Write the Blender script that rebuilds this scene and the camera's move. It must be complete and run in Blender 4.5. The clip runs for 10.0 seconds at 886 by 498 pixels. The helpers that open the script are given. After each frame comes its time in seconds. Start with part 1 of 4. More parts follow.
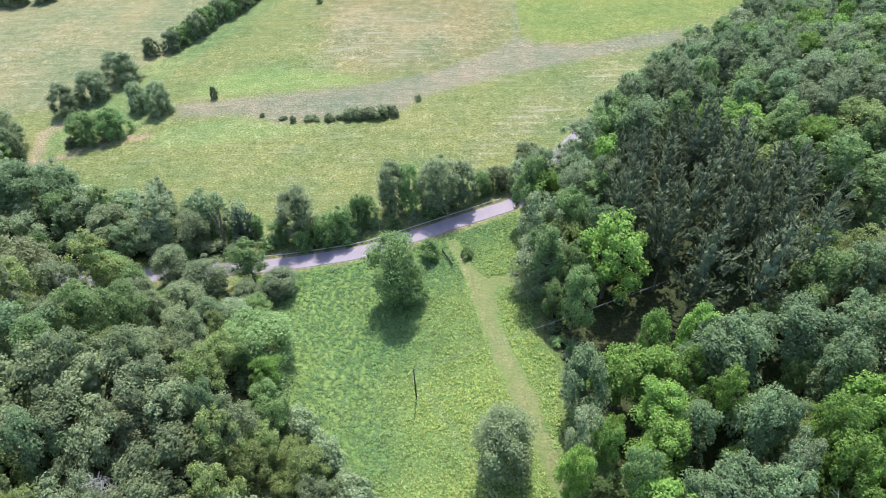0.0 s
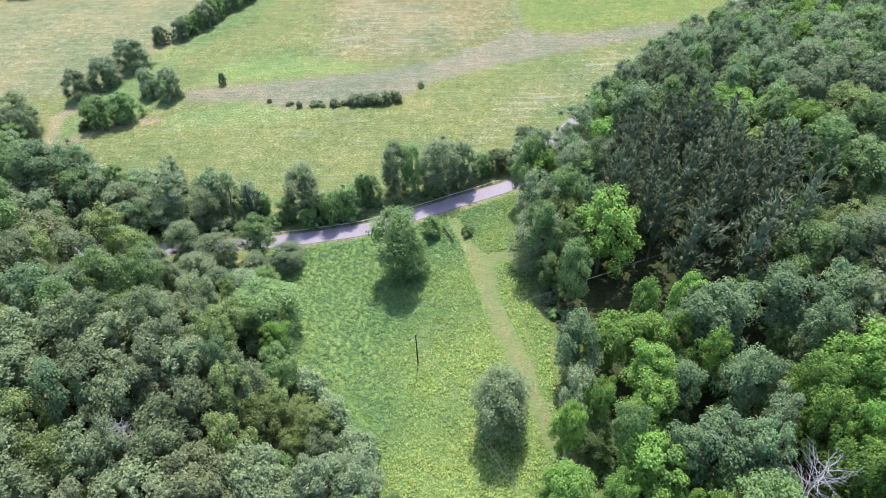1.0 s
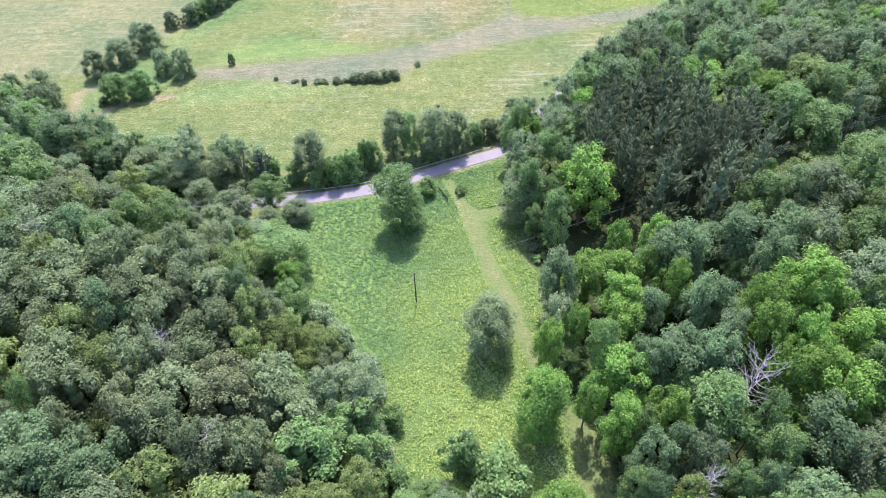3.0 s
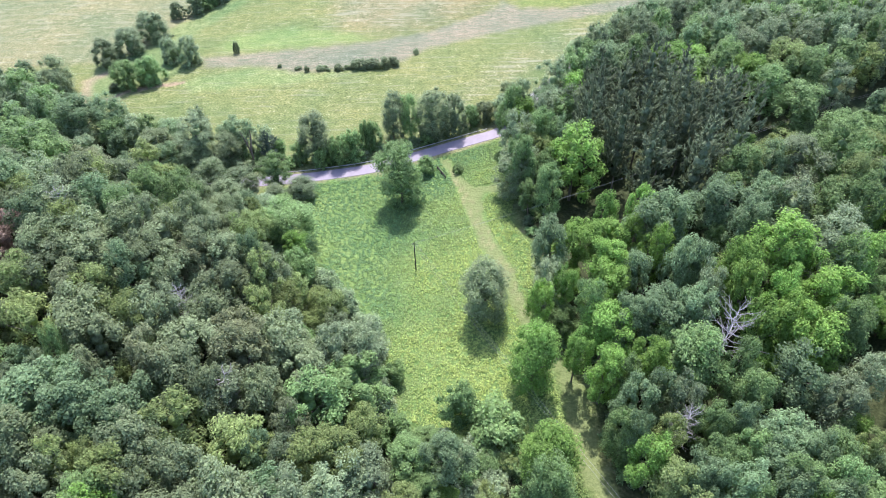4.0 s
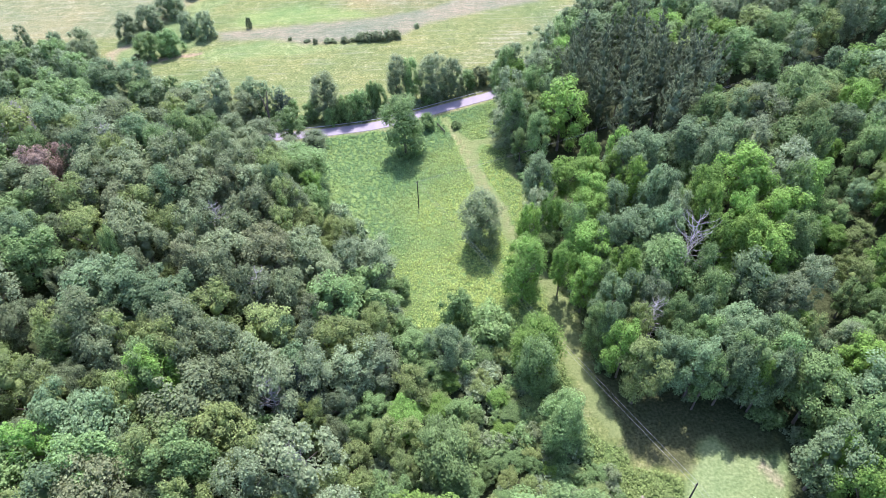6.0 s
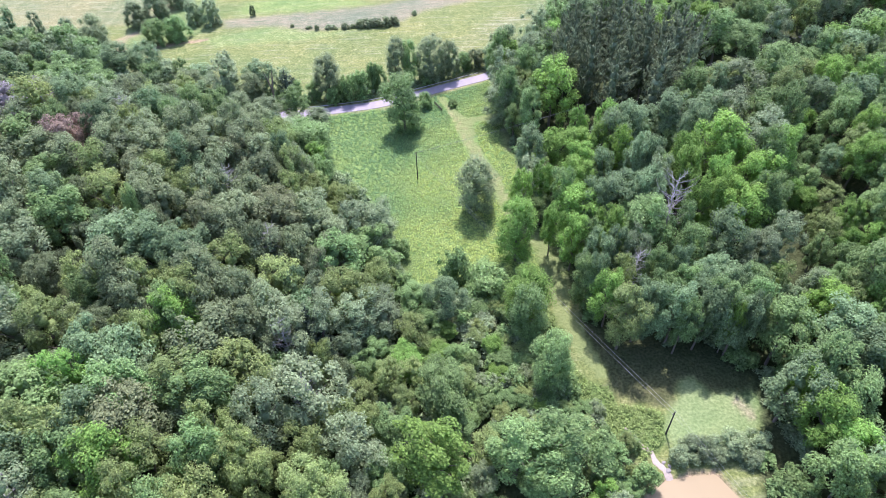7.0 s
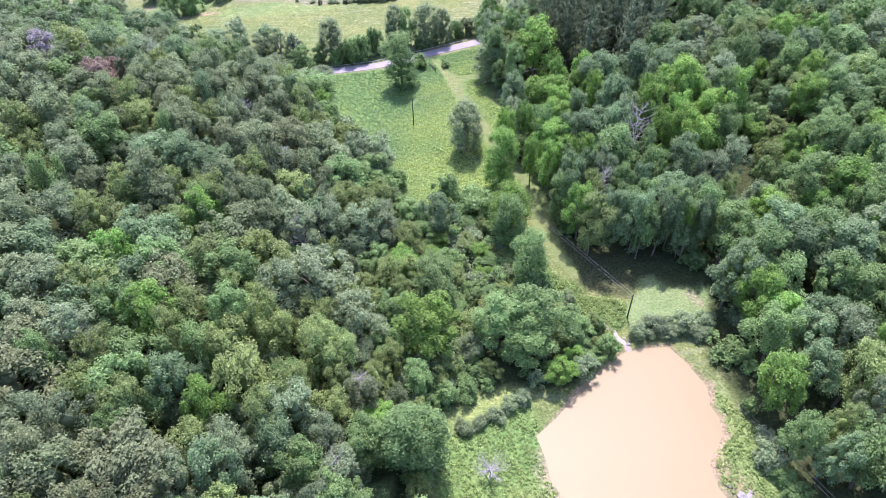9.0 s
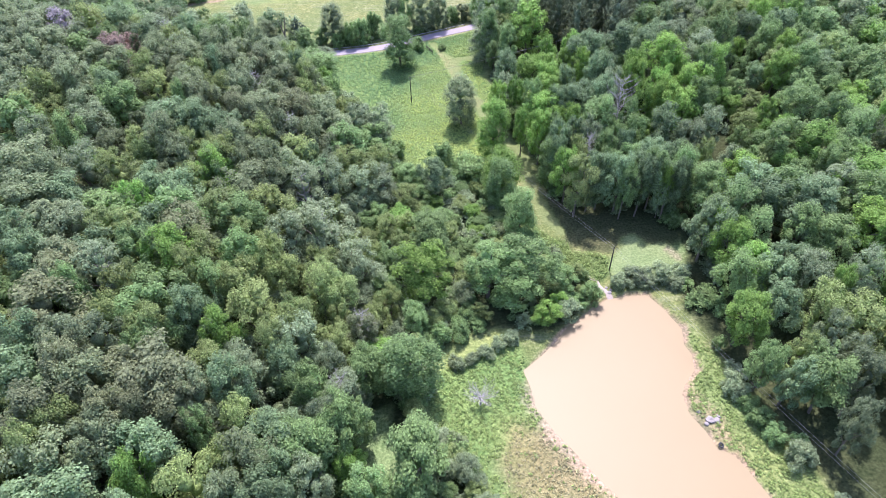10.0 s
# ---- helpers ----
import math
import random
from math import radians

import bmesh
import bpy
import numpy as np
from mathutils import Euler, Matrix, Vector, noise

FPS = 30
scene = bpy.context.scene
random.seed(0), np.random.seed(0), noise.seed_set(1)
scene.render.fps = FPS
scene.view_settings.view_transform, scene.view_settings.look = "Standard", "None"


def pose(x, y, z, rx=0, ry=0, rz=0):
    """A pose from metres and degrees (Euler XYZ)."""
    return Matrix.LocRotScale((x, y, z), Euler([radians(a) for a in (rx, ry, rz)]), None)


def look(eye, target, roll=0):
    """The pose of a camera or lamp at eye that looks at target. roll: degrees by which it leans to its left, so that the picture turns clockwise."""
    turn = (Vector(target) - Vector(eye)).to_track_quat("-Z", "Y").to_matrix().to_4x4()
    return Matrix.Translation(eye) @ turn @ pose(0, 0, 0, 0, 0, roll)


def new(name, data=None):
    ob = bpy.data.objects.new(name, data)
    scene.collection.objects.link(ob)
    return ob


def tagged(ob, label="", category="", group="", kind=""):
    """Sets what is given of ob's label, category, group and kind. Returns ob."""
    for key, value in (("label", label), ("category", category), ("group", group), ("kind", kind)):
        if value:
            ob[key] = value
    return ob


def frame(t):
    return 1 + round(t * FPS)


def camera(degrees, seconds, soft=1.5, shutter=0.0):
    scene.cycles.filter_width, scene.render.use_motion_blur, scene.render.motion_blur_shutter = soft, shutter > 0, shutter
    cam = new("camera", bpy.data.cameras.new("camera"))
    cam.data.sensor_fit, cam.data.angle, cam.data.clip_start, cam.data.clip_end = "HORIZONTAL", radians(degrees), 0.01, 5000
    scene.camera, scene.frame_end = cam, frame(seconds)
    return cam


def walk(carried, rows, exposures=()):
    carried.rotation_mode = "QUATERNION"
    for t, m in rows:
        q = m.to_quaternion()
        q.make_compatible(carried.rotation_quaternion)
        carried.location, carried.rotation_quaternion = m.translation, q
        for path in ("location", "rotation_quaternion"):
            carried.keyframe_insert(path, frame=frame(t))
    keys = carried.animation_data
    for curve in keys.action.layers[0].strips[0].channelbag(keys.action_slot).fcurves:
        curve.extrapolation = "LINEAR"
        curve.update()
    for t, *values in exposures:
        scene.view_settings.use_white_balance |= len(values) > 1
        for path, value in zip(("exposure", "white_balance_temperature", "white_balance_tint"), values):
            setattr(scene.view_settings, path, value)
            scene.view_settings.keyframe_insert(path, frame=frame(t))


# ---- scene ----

# camera and its flight: a drone backing away, about 120 m over a valley floor
cam = camera(71.0, 10.0, soft=0.6)
PATH = [
    (0.0, 0.00, 0.00, 120.55, 46.10, 1.59, -0.15),
    (0.5, 0.16, -4.28, 120.57, 46.07, 1.56, 0.17),
    (1.0, 0.16, -8.99, 120.67, 46.01, 1.50, 0.17),
    (1.5, 0.21, -13.98, 120.73, 46.05, 1.46, -0.02),
    (2.0, 0.38, -19.06, 121.23, 46.02, 1.45, -0.16),
    (2.5, 0.60, -24.55, 122.12, 46.03, 1.46, -0.14),
    (4.0, 0.58, -42.54, 123.88, 45.97, 1.46, -0.45),
    (4.5, 0.42, -48.87, 123.83, 46.01, 1.46, -0.41),
    (5.0, 0.10, -55.42, 123.87, 46.00, 1.44, -0.51),
    (5.5, -0.22, -62.46, 123.79, 46.07, 1.44, -0.62),
    (7.0, -0.69, -84.98, 123.30, 46.29, 1.51, -1.08),
    (7.5, -0.89, -92.77, 122.89, 46.36, 1.45, -1.25),
    (8.0, -0.79, -100.82, 122.24, 46.51, 1.48, -1.35),
    (8.5, -0.74, -109.16, 121.92, 46.63, 1.44, -1.42),
    (9.0, -0.46, -117.68, 121.24, 46.82, 1.39, -1.43),
    (9.5, -0.19, -126.18, 120.76, 46.94, 1.36, -1.45),
    (10.0, 0.00, -134.94, 120.04, 47.14, 1.26, -1.50),
]
walk(cam, [(t, pose(x, y, z, rx, ry, rz)) for t, x, y, z, rx, ry, rz in PATH], exposures=[(0.0, 1.23, 6130, 15), (5.0, 1.56, 5870, 23), (10.0, 1.61, 5850, 29)])

# ---- light: clear midday sky, the sun ahead of the camera ----
SUN_EL, SUN_AZ = 62.0, 3.0          # degrees over the horizon; degrees from +y towards +x
world = bpy.data.worlds.new("sky")
scene.world = world
world.use_nodes = True
wn = world.node_tree.nodes
sky = wn.new("ShaderNodeTexSky")
sky.sky_type, sky.sun_disc = "NISHITA", False
sky.sun_elevation, sky.sun_rotation = radians(SUN_EL), radians(SUN_AZ)
sky.air_density, sky.dust_density = 1.0, 1.5
wn["Background"].inputs["Strength"].default_value = 0.15
world.node_tree.links.new(sky.outputs["Color"], wn["Background"].inputs["Color"])
sun = new("sun", bpy.data.lights.new("sun", "SUN"))
sun.data.energy, sun.data.angle, sun.data.color = 2.95, radians(0.53), (1.0, 0.96, 0.88)
ce = math.cos(radians(SUN_EL))
SUN_DIR = Vector((math.sin(radians(SUN_AZ)) * ce, math.cos(radians(SUN_AZ)) * ce, math.sin(radians(SUN_EL))))
sun.matrix_world = look(SUN_DIR * 300, (0, 0, 0))


# ---- plan ----
def smooth(a, b, v):
    u = np.clip((v - a) / (b - a), 0, 1)
    return u * u * (3 - 2 * u)


def inside(pts, x, y):
    """Signed distance to a polygon, positive inside."""
    x, y = np.asarray(x, float), np.asarray(y, float)
    dist, ins = np.full(x.shape, 1e9), np.zeros(x.shape, bool)
    for (ax, ay), (bx, by) in zip(pts, pts[1:] + pts[:1]):
        ex, ey = bx - ax, by - ay
        u = np.clip(((x - ax) * ex + (y - ay) * ey) / (ex * ex + ey * ey + 1e-9), 0, 1)
        dist = np.minimum(dist, np.hypot(x - ax - u * ex, y - ay - u * ey))
        if ey:
            ins ^= ((ay > y) != (by > y)) & (x < ex * (y - ay) / ey + ax)
    return np.where(ins, dist, -dist)


def along(pts, x, y):
    """Distance to a line of points."""
    x, y = np.asarray(x, float), np.asarray(y, float)
    dist = np.full(x.shape, 1e9)
    for (ax, ay), (bx, by) in zip(pts, pts[1:]):
        ex, ey = bx - ax, by - ay
        u = np.clip(((x - ax) * ex + (y - ay) * ey) / (ex * ex + ey * ey + 1e-9), 0, 1)
        dist = np.minimum(dist, np.hypot(x - ax - u * ex, y - ay - u * ey))
    return dist


def spline(pts, step=1.0):
    """A smooth line through the points."""
    p = [Vector((*q, 0)) if len(q) == 2 else Vector(q) for q in pts]
    p = [2 * p[0] - p[1]] + p + [2 * p[-1] - p[-2]]
    out = []
    for a, b, c, d in zip(p, p[1:], p[2:], p[3:]):
        n = max(2, int((c - b).length / step))
        for i in range(n):
            t = i / n
            out.append(0.5 * (2 * b + (c - a) * t + (2 * a - 5 * b + 4 * c - d) * t * t + (3 * b - a - 3 * c + d) * t ** 3))
    return out + [p[-2]]


ROAD = [(-320, 150), (-180, 124), (-110, 117), (-83, 117.6), (-62, 119), (-50, 120), (-38, 122), (-25, 125), (-13.4, 130), (-0.3, 136),
        (9.8, 140.5), (18.9, 145), (26, 154), (33, 166), (46, 182), (70, 206), (110, 250), (150, 292), (260, 380)]
POND = [(43, -26), (51, -25), (54, -25), (57, -30), (60, -37), (59, -42), (60, -45), (59, -50), (56, -53), (54, -56), (54, -61), (56, -65),
        (57, -69), (60, -71), (62, -76), (64, -82), (64, -96), (56, -106), (44, -104), (36, -88), (33, -79), (30, -75), (27, -70), (23, -64),
        (20, -58), (19.6, -53), (18.3, -48), (23, -44), (27, -40), (31, -35), (36, -31)]
MEADOW = [(-62, 117), (-43, 119), (-25, 121), (-12, 126), (2, 133), (19, 141), (22, 120), (21, 107), (19, 98), (24, 86), (23, 77), (22, 58),
          (24, 44), (26, 30), (24, 22), (16, 24), (2, 26), (-12, 30), (-13, 37), (-18, 47), (-27, 60), (-36, 72), (-41, 84), (-46, 96), (-48, 108)]
TRACK = [(-2, 129), (2.5, 116), (6.0, 100), (9.2, 86), (13.2, 74), (16.6, 63), (19.4, 54), (25.2, 43), (25.4, 32), (26.2, 23), (27.2, 16), (29.2, 10), (31.4, 2.3), (33.6, -2), (36.6, -1.5),
         (35.6, 5), (33.4, 12), (31.8, 18), (31.2, 25), (31.2, 33), (29.6, 42), (23, 55), (19.4, 66), (17.8, 75), (15.4, 84), (12.2, 93), (10.4, 106), (12.6, 110.6),
         (20, 113), (20, 117), (8.6, 113.6), (5.0, 118), (1.2, 129)]
WEEDY = [(24, 22), (27, 18), (28.5, 2), (32, -2.4), (36, -4), (37, -8), (42, -9.5), (47, -11), (45, -18), (39, -23), (33, -14), (28, -8), (22, 4)]
LAWN = [(48, -9), (51, -7), (53.5, -2), (55, 0), (58, -4), (64, -5), (69, -4), (67, -15), (61, -21), (47, -21), (44.5, -15)]
BANK = [(20, -44), (16, -36), (5, -39), (-3, -44), (-4, -60), (4, -68), (9, -80), (10, -110), (44, -106), (33, -79), (23, -64), (18, -52)]
BANK_R = [(58, -36), (62, -40), (66, -50), (71, -66), (75, -80), (78, -112), (60, -112), (62, -76), (56, -66), (53, -57)]
GAP = [(-19, -58), (-13, -57), (-10, -66), (-10.5, -74), (-16, -76), (-18, -66)]
DRY = [(-104, 207), (-64, 213), (-34, 218), (-8, 226), (20, 246), (29, 256), (37, 249), (57, 247), (100, 258), (96, 247), (60, 236), (23, 224),
       (-7.9, 210), (-20, 198), (-60, 193), (-78, 199), (-100, 198)]
CORNER = [(33, 420), (31, 300), (30, 270), (38, 252), (61, 251), (100, 262), (146, 290), (270, 420)]
TAN = [(-8, 226), (20, 246), (27, 262), (29, 420), (-50, 420), (-62, 302), (-52, 258), (-40, 232)]
LANE = [(-142, 172), (-148, 205), (-133, 214), (-126, 240), (-112, 262), (-85, 318), (-74, 318), (-104, 252), (-118, 222), (-106, 196), (-112, 190), (-128, 182)]
PALE = [(-148, 205), (-133, 214), (-126, 240), (-112, 262), (-60, 362), (-60, 600), (-500, 600), (-500, 240), (-220, 200)]
WOOD_L = [(-320, 112), (-180, 112), (-90, 110), (-64, 111), (-50, 107), (-46, 94), (-41, 83), (-37, 72), (-28, 59), (-19, 46), (-15, 36), (-16, 30), (0, 24),
          (10, 22), (17, 20), (21, 10), (24, 0), (29, -8), (35, -16), (37, -22), (35, -30), (27, -37), (16, -35), (4, -36), (-5, -42), (-6, -60),
          (2, -68), (8, -80), (8, -120), (70, -122), (70, -260), (-320, -260)]
WOOD_B = [(-320, 128), (-180, 127), (-90, 123), (-57, 125), (-57, 134), (-88, 140), (-112, 140), (-126, 146), (-142, 162), (-156, 180), (-320, 215)]
WOOD_R = [(22, 150), (33, 160), (42, 178), (68, 206), (98, 238), (126, 267), (154, 293), (200, 330), (330, 420), (330, -260), (80, -260), (80, -112), (76, -80),
          (72, -66), (66, -48), (63, -36), (61, -28), (66, -17), (69, 0), (53, 11), (40, 13), (35, 17), (33.5, 26), (34, 36), (31.5, 44), (26, 55), (24, 66),
          (27, 80), (22, 97), (25, 108), (22, 120), (22, 142)]
PINES = [(49, 154), (36, 123), (38, 97), (60, 104), (80, 112), (98, 121), (100, 136), (85, 135), (69, 150)]
CUT = [(21, 87), (68, 104), (103, 119), (250, 180)]


def lie(x, y):
    """The height of the ground."""
    x, y = np.asarray(x, float), np.asarray(y, float)
    left = np.interp(-x, [20, 32, 60, 80, 110, 150, 230], [0, 2, 12, 16, 21, 25, 28]) * (1 - smooth(72, 112, y))
    right = 10 * np.maximum(smooth(34, 85, x) * smooth(20, 85, y), smooth(74, 116, x) * smooth(-60, 10, y)) * (1 - smooth(150, 235, y))
    far = 25 * smooth(330, 900, np.hypot(x, y - 100))
    roll = 0.35 * np.sin(x * 0.05 + 1) * np.sin(y * 0.043) * smooth(60, 140, np.abs(y - 20) + np.abs(x))
    pond = -1.6 * smooth(-1.5, 4, inside(POND, x, y))
    return left + right + far + roll + pond


def at(x, y):
    return float(lie(x, y))


# ---- materials ----
def material(name, build, rough=0.8):
    m = bpy.data.materials.new(name)
    m.use_nodes = True
    t = m.node_tree
    p = t.nodes["Principled BSDF"]
    p.inputs["Roughness"].default_value = rough
    build(t, p)
    return m


def node(t, kind, **values):
    n = t.nodes.new(kind)
    for k, v in values.items():
        n.inputs[k.replace("_", " ")].default_value = v
    return n


def math_node(t, op, a, b=None):
    n = t.nodes.new("ShaderNodeMath")
    n.operation = op
    for i, v in enumerate((a, b)):
        if v is None:
            continue
        if isinstance(v, (int, float)):
            n.inputs[i].default_value = v
        else:
            t.links.new(v, n.inputs[i])
    return n.outputs[0]


def mix(t, fac, a, b, blend="MIX"):
    n = t.nodes.new("ShaderNodeMix")
    n.data_type, n.blend_type = "RGBA", blend
    for i, v in ((0, fac), (6, a), (7, b)):
        if isinstance(v, (int, float)):
            n.inputs[i].default_value = v
        elif isinstance(v, tuple):
            n.inputs[i].default_value = (*v, 1)
        else:
            t.links.new(v, n.inputs[i])
    return n.outputs[2]


def grain(t, scale, detail=4.0, stretch=None, turn=0.0):
    """World-size noise from the object's own coordinates."""
    co = t.nodes.new("ShaderNodeTexCoord").outputs["Object"]
    if stretch:
        mp = t.nodes.new("ShaderNodeMapping")
        mp.inputs["Scale"].default_value = stretch
        mp.inputs["Rotation"].default_value = (0, 0, radians(turn))
        t.links.new(co, mp.inputs["Vector"])
        co = mp.outputs["Vector"]
    n = node(t, "ShaderNodeTexNoise", Scale=scale, Detail=detail, Roughness=0.6)
    t.links.new(co, n.inputs["Vector"])
    return n.outputs["Fac"]


def ramp(t, fac, lo, hi):
    n = t.nodes.new("ShaderNodeMapRange")
    n.inputs["From Min"].default_value, n.inputs["From Max"].default_value = lo, hi
    t.links.new(fac, n.inputs["Value"])
    return n.outputs["Result"]


def bump(t, p, height, strength=0.5, distance=0.1):
    b = node(t, "ShaderNodeBump", Strength=strength, Distance=distance)
    t.links.new(height, b.inputs["Height"])
    t.links.new(b.outputs["Normal"], p.inputs["Normal"])


def leaf(name, colour, other, glow=0.46, own=False):
    """Foliage: varies from tree to tree and from spray to spray, and lets light through."""
    def build(t, p):
        info, geo = t.nodes.new("ShaderNodeObjectInfo"), t.nodes.new("ShaderNodeNewGeometry")
        tint = t.nodes.new("ShaderNodeAttribute")
        tint.attribute_name = "tint"
        tree = math_node(t, "FRACT", math_node(t, "ADD", info.outputs["Random"], tint.outputs["Fac"]))
        if own:
            tree = tint.outputs["Fac"]
        col = mix(t, tree, colour, other)
        spray = ramp(t, geo.outputs["Random Per Island"], 0, 1)
        n = t.nodes.new("ShaderNodeHueSaturation")
        t.links.new(col, n.inputs["Color"])
        fine = grain(t, 1.7, 5)
        spot = ramp(t, fine, 0.30, 0.68)
        value = math_node(t, "MULTIPLY", math_node(t, "ADD", math_node(t, "MULTIPLY", spray, 0.66), 0.68), math_node(t, "ADD", math_node(t, "MULTIPLY", spot, 0.85), 0.57))
        if not own:
            shade = math_node(t, "FRACT", math_node(t, "MULTIPLY", tree, 7.31))
            value = math_node(t, "MULTIPLY", value, math_node(t, "ADD", math_node(t, "MULTIPLY", shade, 0.42), 0.80))
        t.links.new(value, n.inputs["Value"])
        bump(t, p, fine, 0.9, 0.35)
        t.links.new(math_node(t, "ADD", math_node(t, "MULTIPLY", tree, 0.028), 0.481), n.inputs["Hue"])
        t.links.new(n.outputs["Color"], p.inputs["Base Color"])
        p.inputs["Specular IOR Level"].default_value = 0.2
        tr = t.nodes.new("ShaderNodeBsdfTranslucent")
        t.links.new(n.outputs["Color"], tr.inputs["Color"])
        mx = t.nodes.new("ShaderNodeMixShader")
        mx.inputs[0].default_value = glow
        t.links.new(p.outputs[0], mx.inputs[1])
        t.links.new(tr.outputs[0], mx.inputs[2])
        t.links.new(mx.outputs[0], t.nodes["Material Output"].inputs["Surface"])
    return material(name, build, 0.55)


LEAF = {
    "o": leaf("leaf_oak", (0.178, 0.240, 0.114), (0.230, 0.282, 0.142)),
    "a": leaf("leaf_ash", (0.206, 0.284, 0.094), (0.256, 0.324, 0.114)),
    "l": leaf("leaf_maple", (0.162, 0.270, 0.094), (0.214, 0.318, 0.116)),
    "y": leaf("leaf_locust", (0.172, 0.326, 0.066), (0.226, 0.372, 0.086)),
    "w": leaf("leaf_willow", (0.206, 0.280, 0.142), (0.258, 0.324, 0.172)),
    "g": leaf("leaf_grey", (0.192, 0.258, 0.132), (0.234, 0.290, 0.152)),
    "b": leaf("leaf_poplar", (0.158, 0.250, 0.116), (0.208, 0.296, 0.140)),
    "p": leaf("needles", (0.140, 0.188, 0.101), (0.192, 0.230, 0.129), 0.36),
    "c": leaf("needles_cedar", (0.080, 0.120, 0.080), (0.095, 0.140, 0.095), 0.3),
    "r": leaf("leaf_rusty", (0.37, 0.285, 0.215), (0.41, 0.32, 0.24)),
    "v": leaf("leaf_brownish", (0.190, 0.228, 0.110), (0.222, 0.252, 0.126)),
    "m": leaf("leaf_weeds", (0.158, 0.305, 0.128), (0.430, 0.495, 0.150), 0.45, True),
    "k": leaf("leaf_bank", (0.150, 0.280, 0.085), (0.260, 0.325, 0.105), 0.45, True),
    "d": leaf("leaf_straw", (0.27, 0.265, 0.12), (0.34, 0.305, 0.16), 0.4, True),
    "q": leaf("leaf_purple", (0.300, 0.278, 0.285), (0.335, 0.305, 0.315)),
}


def build_bark(t, p):
    n = grain(t, 1.5, 6, (6, 6, 1))
    t.links.new(mix(t, n, (0.07, 0.055, 0.04), (0.24, 0.20, 0.16)), p.inputs["Base Color"])
    bump(t, p, n, 0.8, 0.05)


def build_dead(t, p):
    n = grain(t, 2, 5, (5, 5, 1))
    t.links.new(mix(t, n, (0.25, 0.23, 0.22), (0.41, 0.385, 0.375)), p.inputs["Base Color"])
    bump(t, p, n, 0.5, 0.03)


BARK, DEAD = material("bark", build_bark, 0.9), material("bleached_wood", build_dead, 0.8)


def build_ground(t, p):
    zone = t.nodes.new("ShaderNodeAttribute")
    zone.attribute_name = "zone_color"
    kind = t.nodes.new("ShaderNodeAttribute")
    kind.attribute_name = "zone_kind"
    sep = t.nodes.new("ShaderNodeSeparateColor")
    t.links.new(kind.outputs["Color"], sep.inputs["Color"])
    hay, weeds, dry = sep.outputs
    big, mid, fine = grain(t, 0.035, 6), grain(t, 0.28, 7), grain(t, 1.5, 8)
    rows = grain(t, 0.5, 5, (0.12, 1.0, 1), 12)
    streak = grain(t, 0.9, 6, (0.16, 1.0, 1), 14)
    rough = math_node(t, "SUBTRACT", 1.0, math_node(t, "MULTIPLY", ramp(t, weeds, 1.0, 2.0), 0.65))
    col = mix(t, rough, zone.outputs["Color"], mix(t, ramp(t, big, 0.3, 0.7), (0.72, 0.86, 0.74), (1.28, 1.12, 0.98)), "MULTIPLY")
    col = mix(t, rough, col, mix(t, ramp(t, mid, 0.25, 0.75), (0.76, 0.80, 0.72), (1.2, 1.16, 1.2)), "MULTIPLY")
    col = mix(t, rough, col, mix(t, ramp(t, fine, 0.32, 0.68), (0.50, 0.56, 0.50), (1.42, 1.36, 1.42)), "MULTIPLY")
    pale = math_node(t, "MULTIPLY", ramp(t, rows, 0.52, 0.68), math_node(t, "MULTIPLY", hay, 0.5))
    col = mix(t, pale, col, (0.235, 0.235, 0.15))
    fleck = math_node(t, "MULTIPLY", ramp(t, math_node(t, "MULTIPLY", fine, mid), 0.30, 0.40), math_node(t, "MULTIPLY", hay, 0.34))
    col = mix(t, fleck, col, (0.33, 0.33, 0.22))
    lines = math_node(t, "MULTIPLY", ramp(t, streak, 0.46, 0.66), math_node(t, "MULTIPLY", dry, ramp(t, mid, 0.30, 0.58)))
    col = mix(t, lines, col, (0.100, 0.125, 0.070))
    t.links.new(col, p.inputs["Base Color"])
    bump(t, p, math_node(t, "ADD", fine, math_node(t, "MULTIPLY", mid, 2)), 0.9, 0.35)
    p.inputs["Specular IOR Level"].default_value = 0.15


GROUND = material("grassland", build_ground, 0.95)


def build_asphalt(t, p):
    n, b = grain(t, 6, 5), grain(t, 0.25, 4, (1, 0.3, 1))
    col = mix(t, n, (0.196, 0.166, 0.192), (0.244, 0.210, 0.236))
    t.links.new(mix(t, ramp(t, b, 0.35, 0.7), col, (0.270, 0.236, 0.258)), p.inputs["Base Color"])
    bump(t, p, n, 0.3, 0.01)


def build_water(t, p):
    big, mid = grain(t, 0.05, 4), grain(t, 0.5, 4)
    t.links.new(mix(t, big, (0.228, 0.171, 0.088), (0.244, 0.184, 0.098)), p.inputs["Base Color"])
    bump(t, p, mid, 0.04, 0.05)
    p.inputs["Specular IOR Level"].default_value = 0.25


def build_rust(t, p):
    n = grain(t, 3, 4)
    t.links.new(mix(t, n, (0.30, 0.28, 0.27), (0.48, 0.46, 0.45)), p.inputs["Base Color"])
    p.inputs["Metallic"].default_value = 0.6


def build_pole(t, p):
    n = grain(t, 2, 5, (4, 4, 0.5))
    t.links.new(mix(t, n, (0.025, 0.02, 0.018), (0.06, 0.05, 0.045)), p.inputs["Base Color"])


def build_stone(t, p):
    n = grain(t, 2.5, 6)
    t.links.new(mix(t, n, (0.15, 0.13, 0.12), (0.30, 0.27, 0.25)), p.inputs["Base Color"])
    bump(t, p, n, 0.6, 0.05)


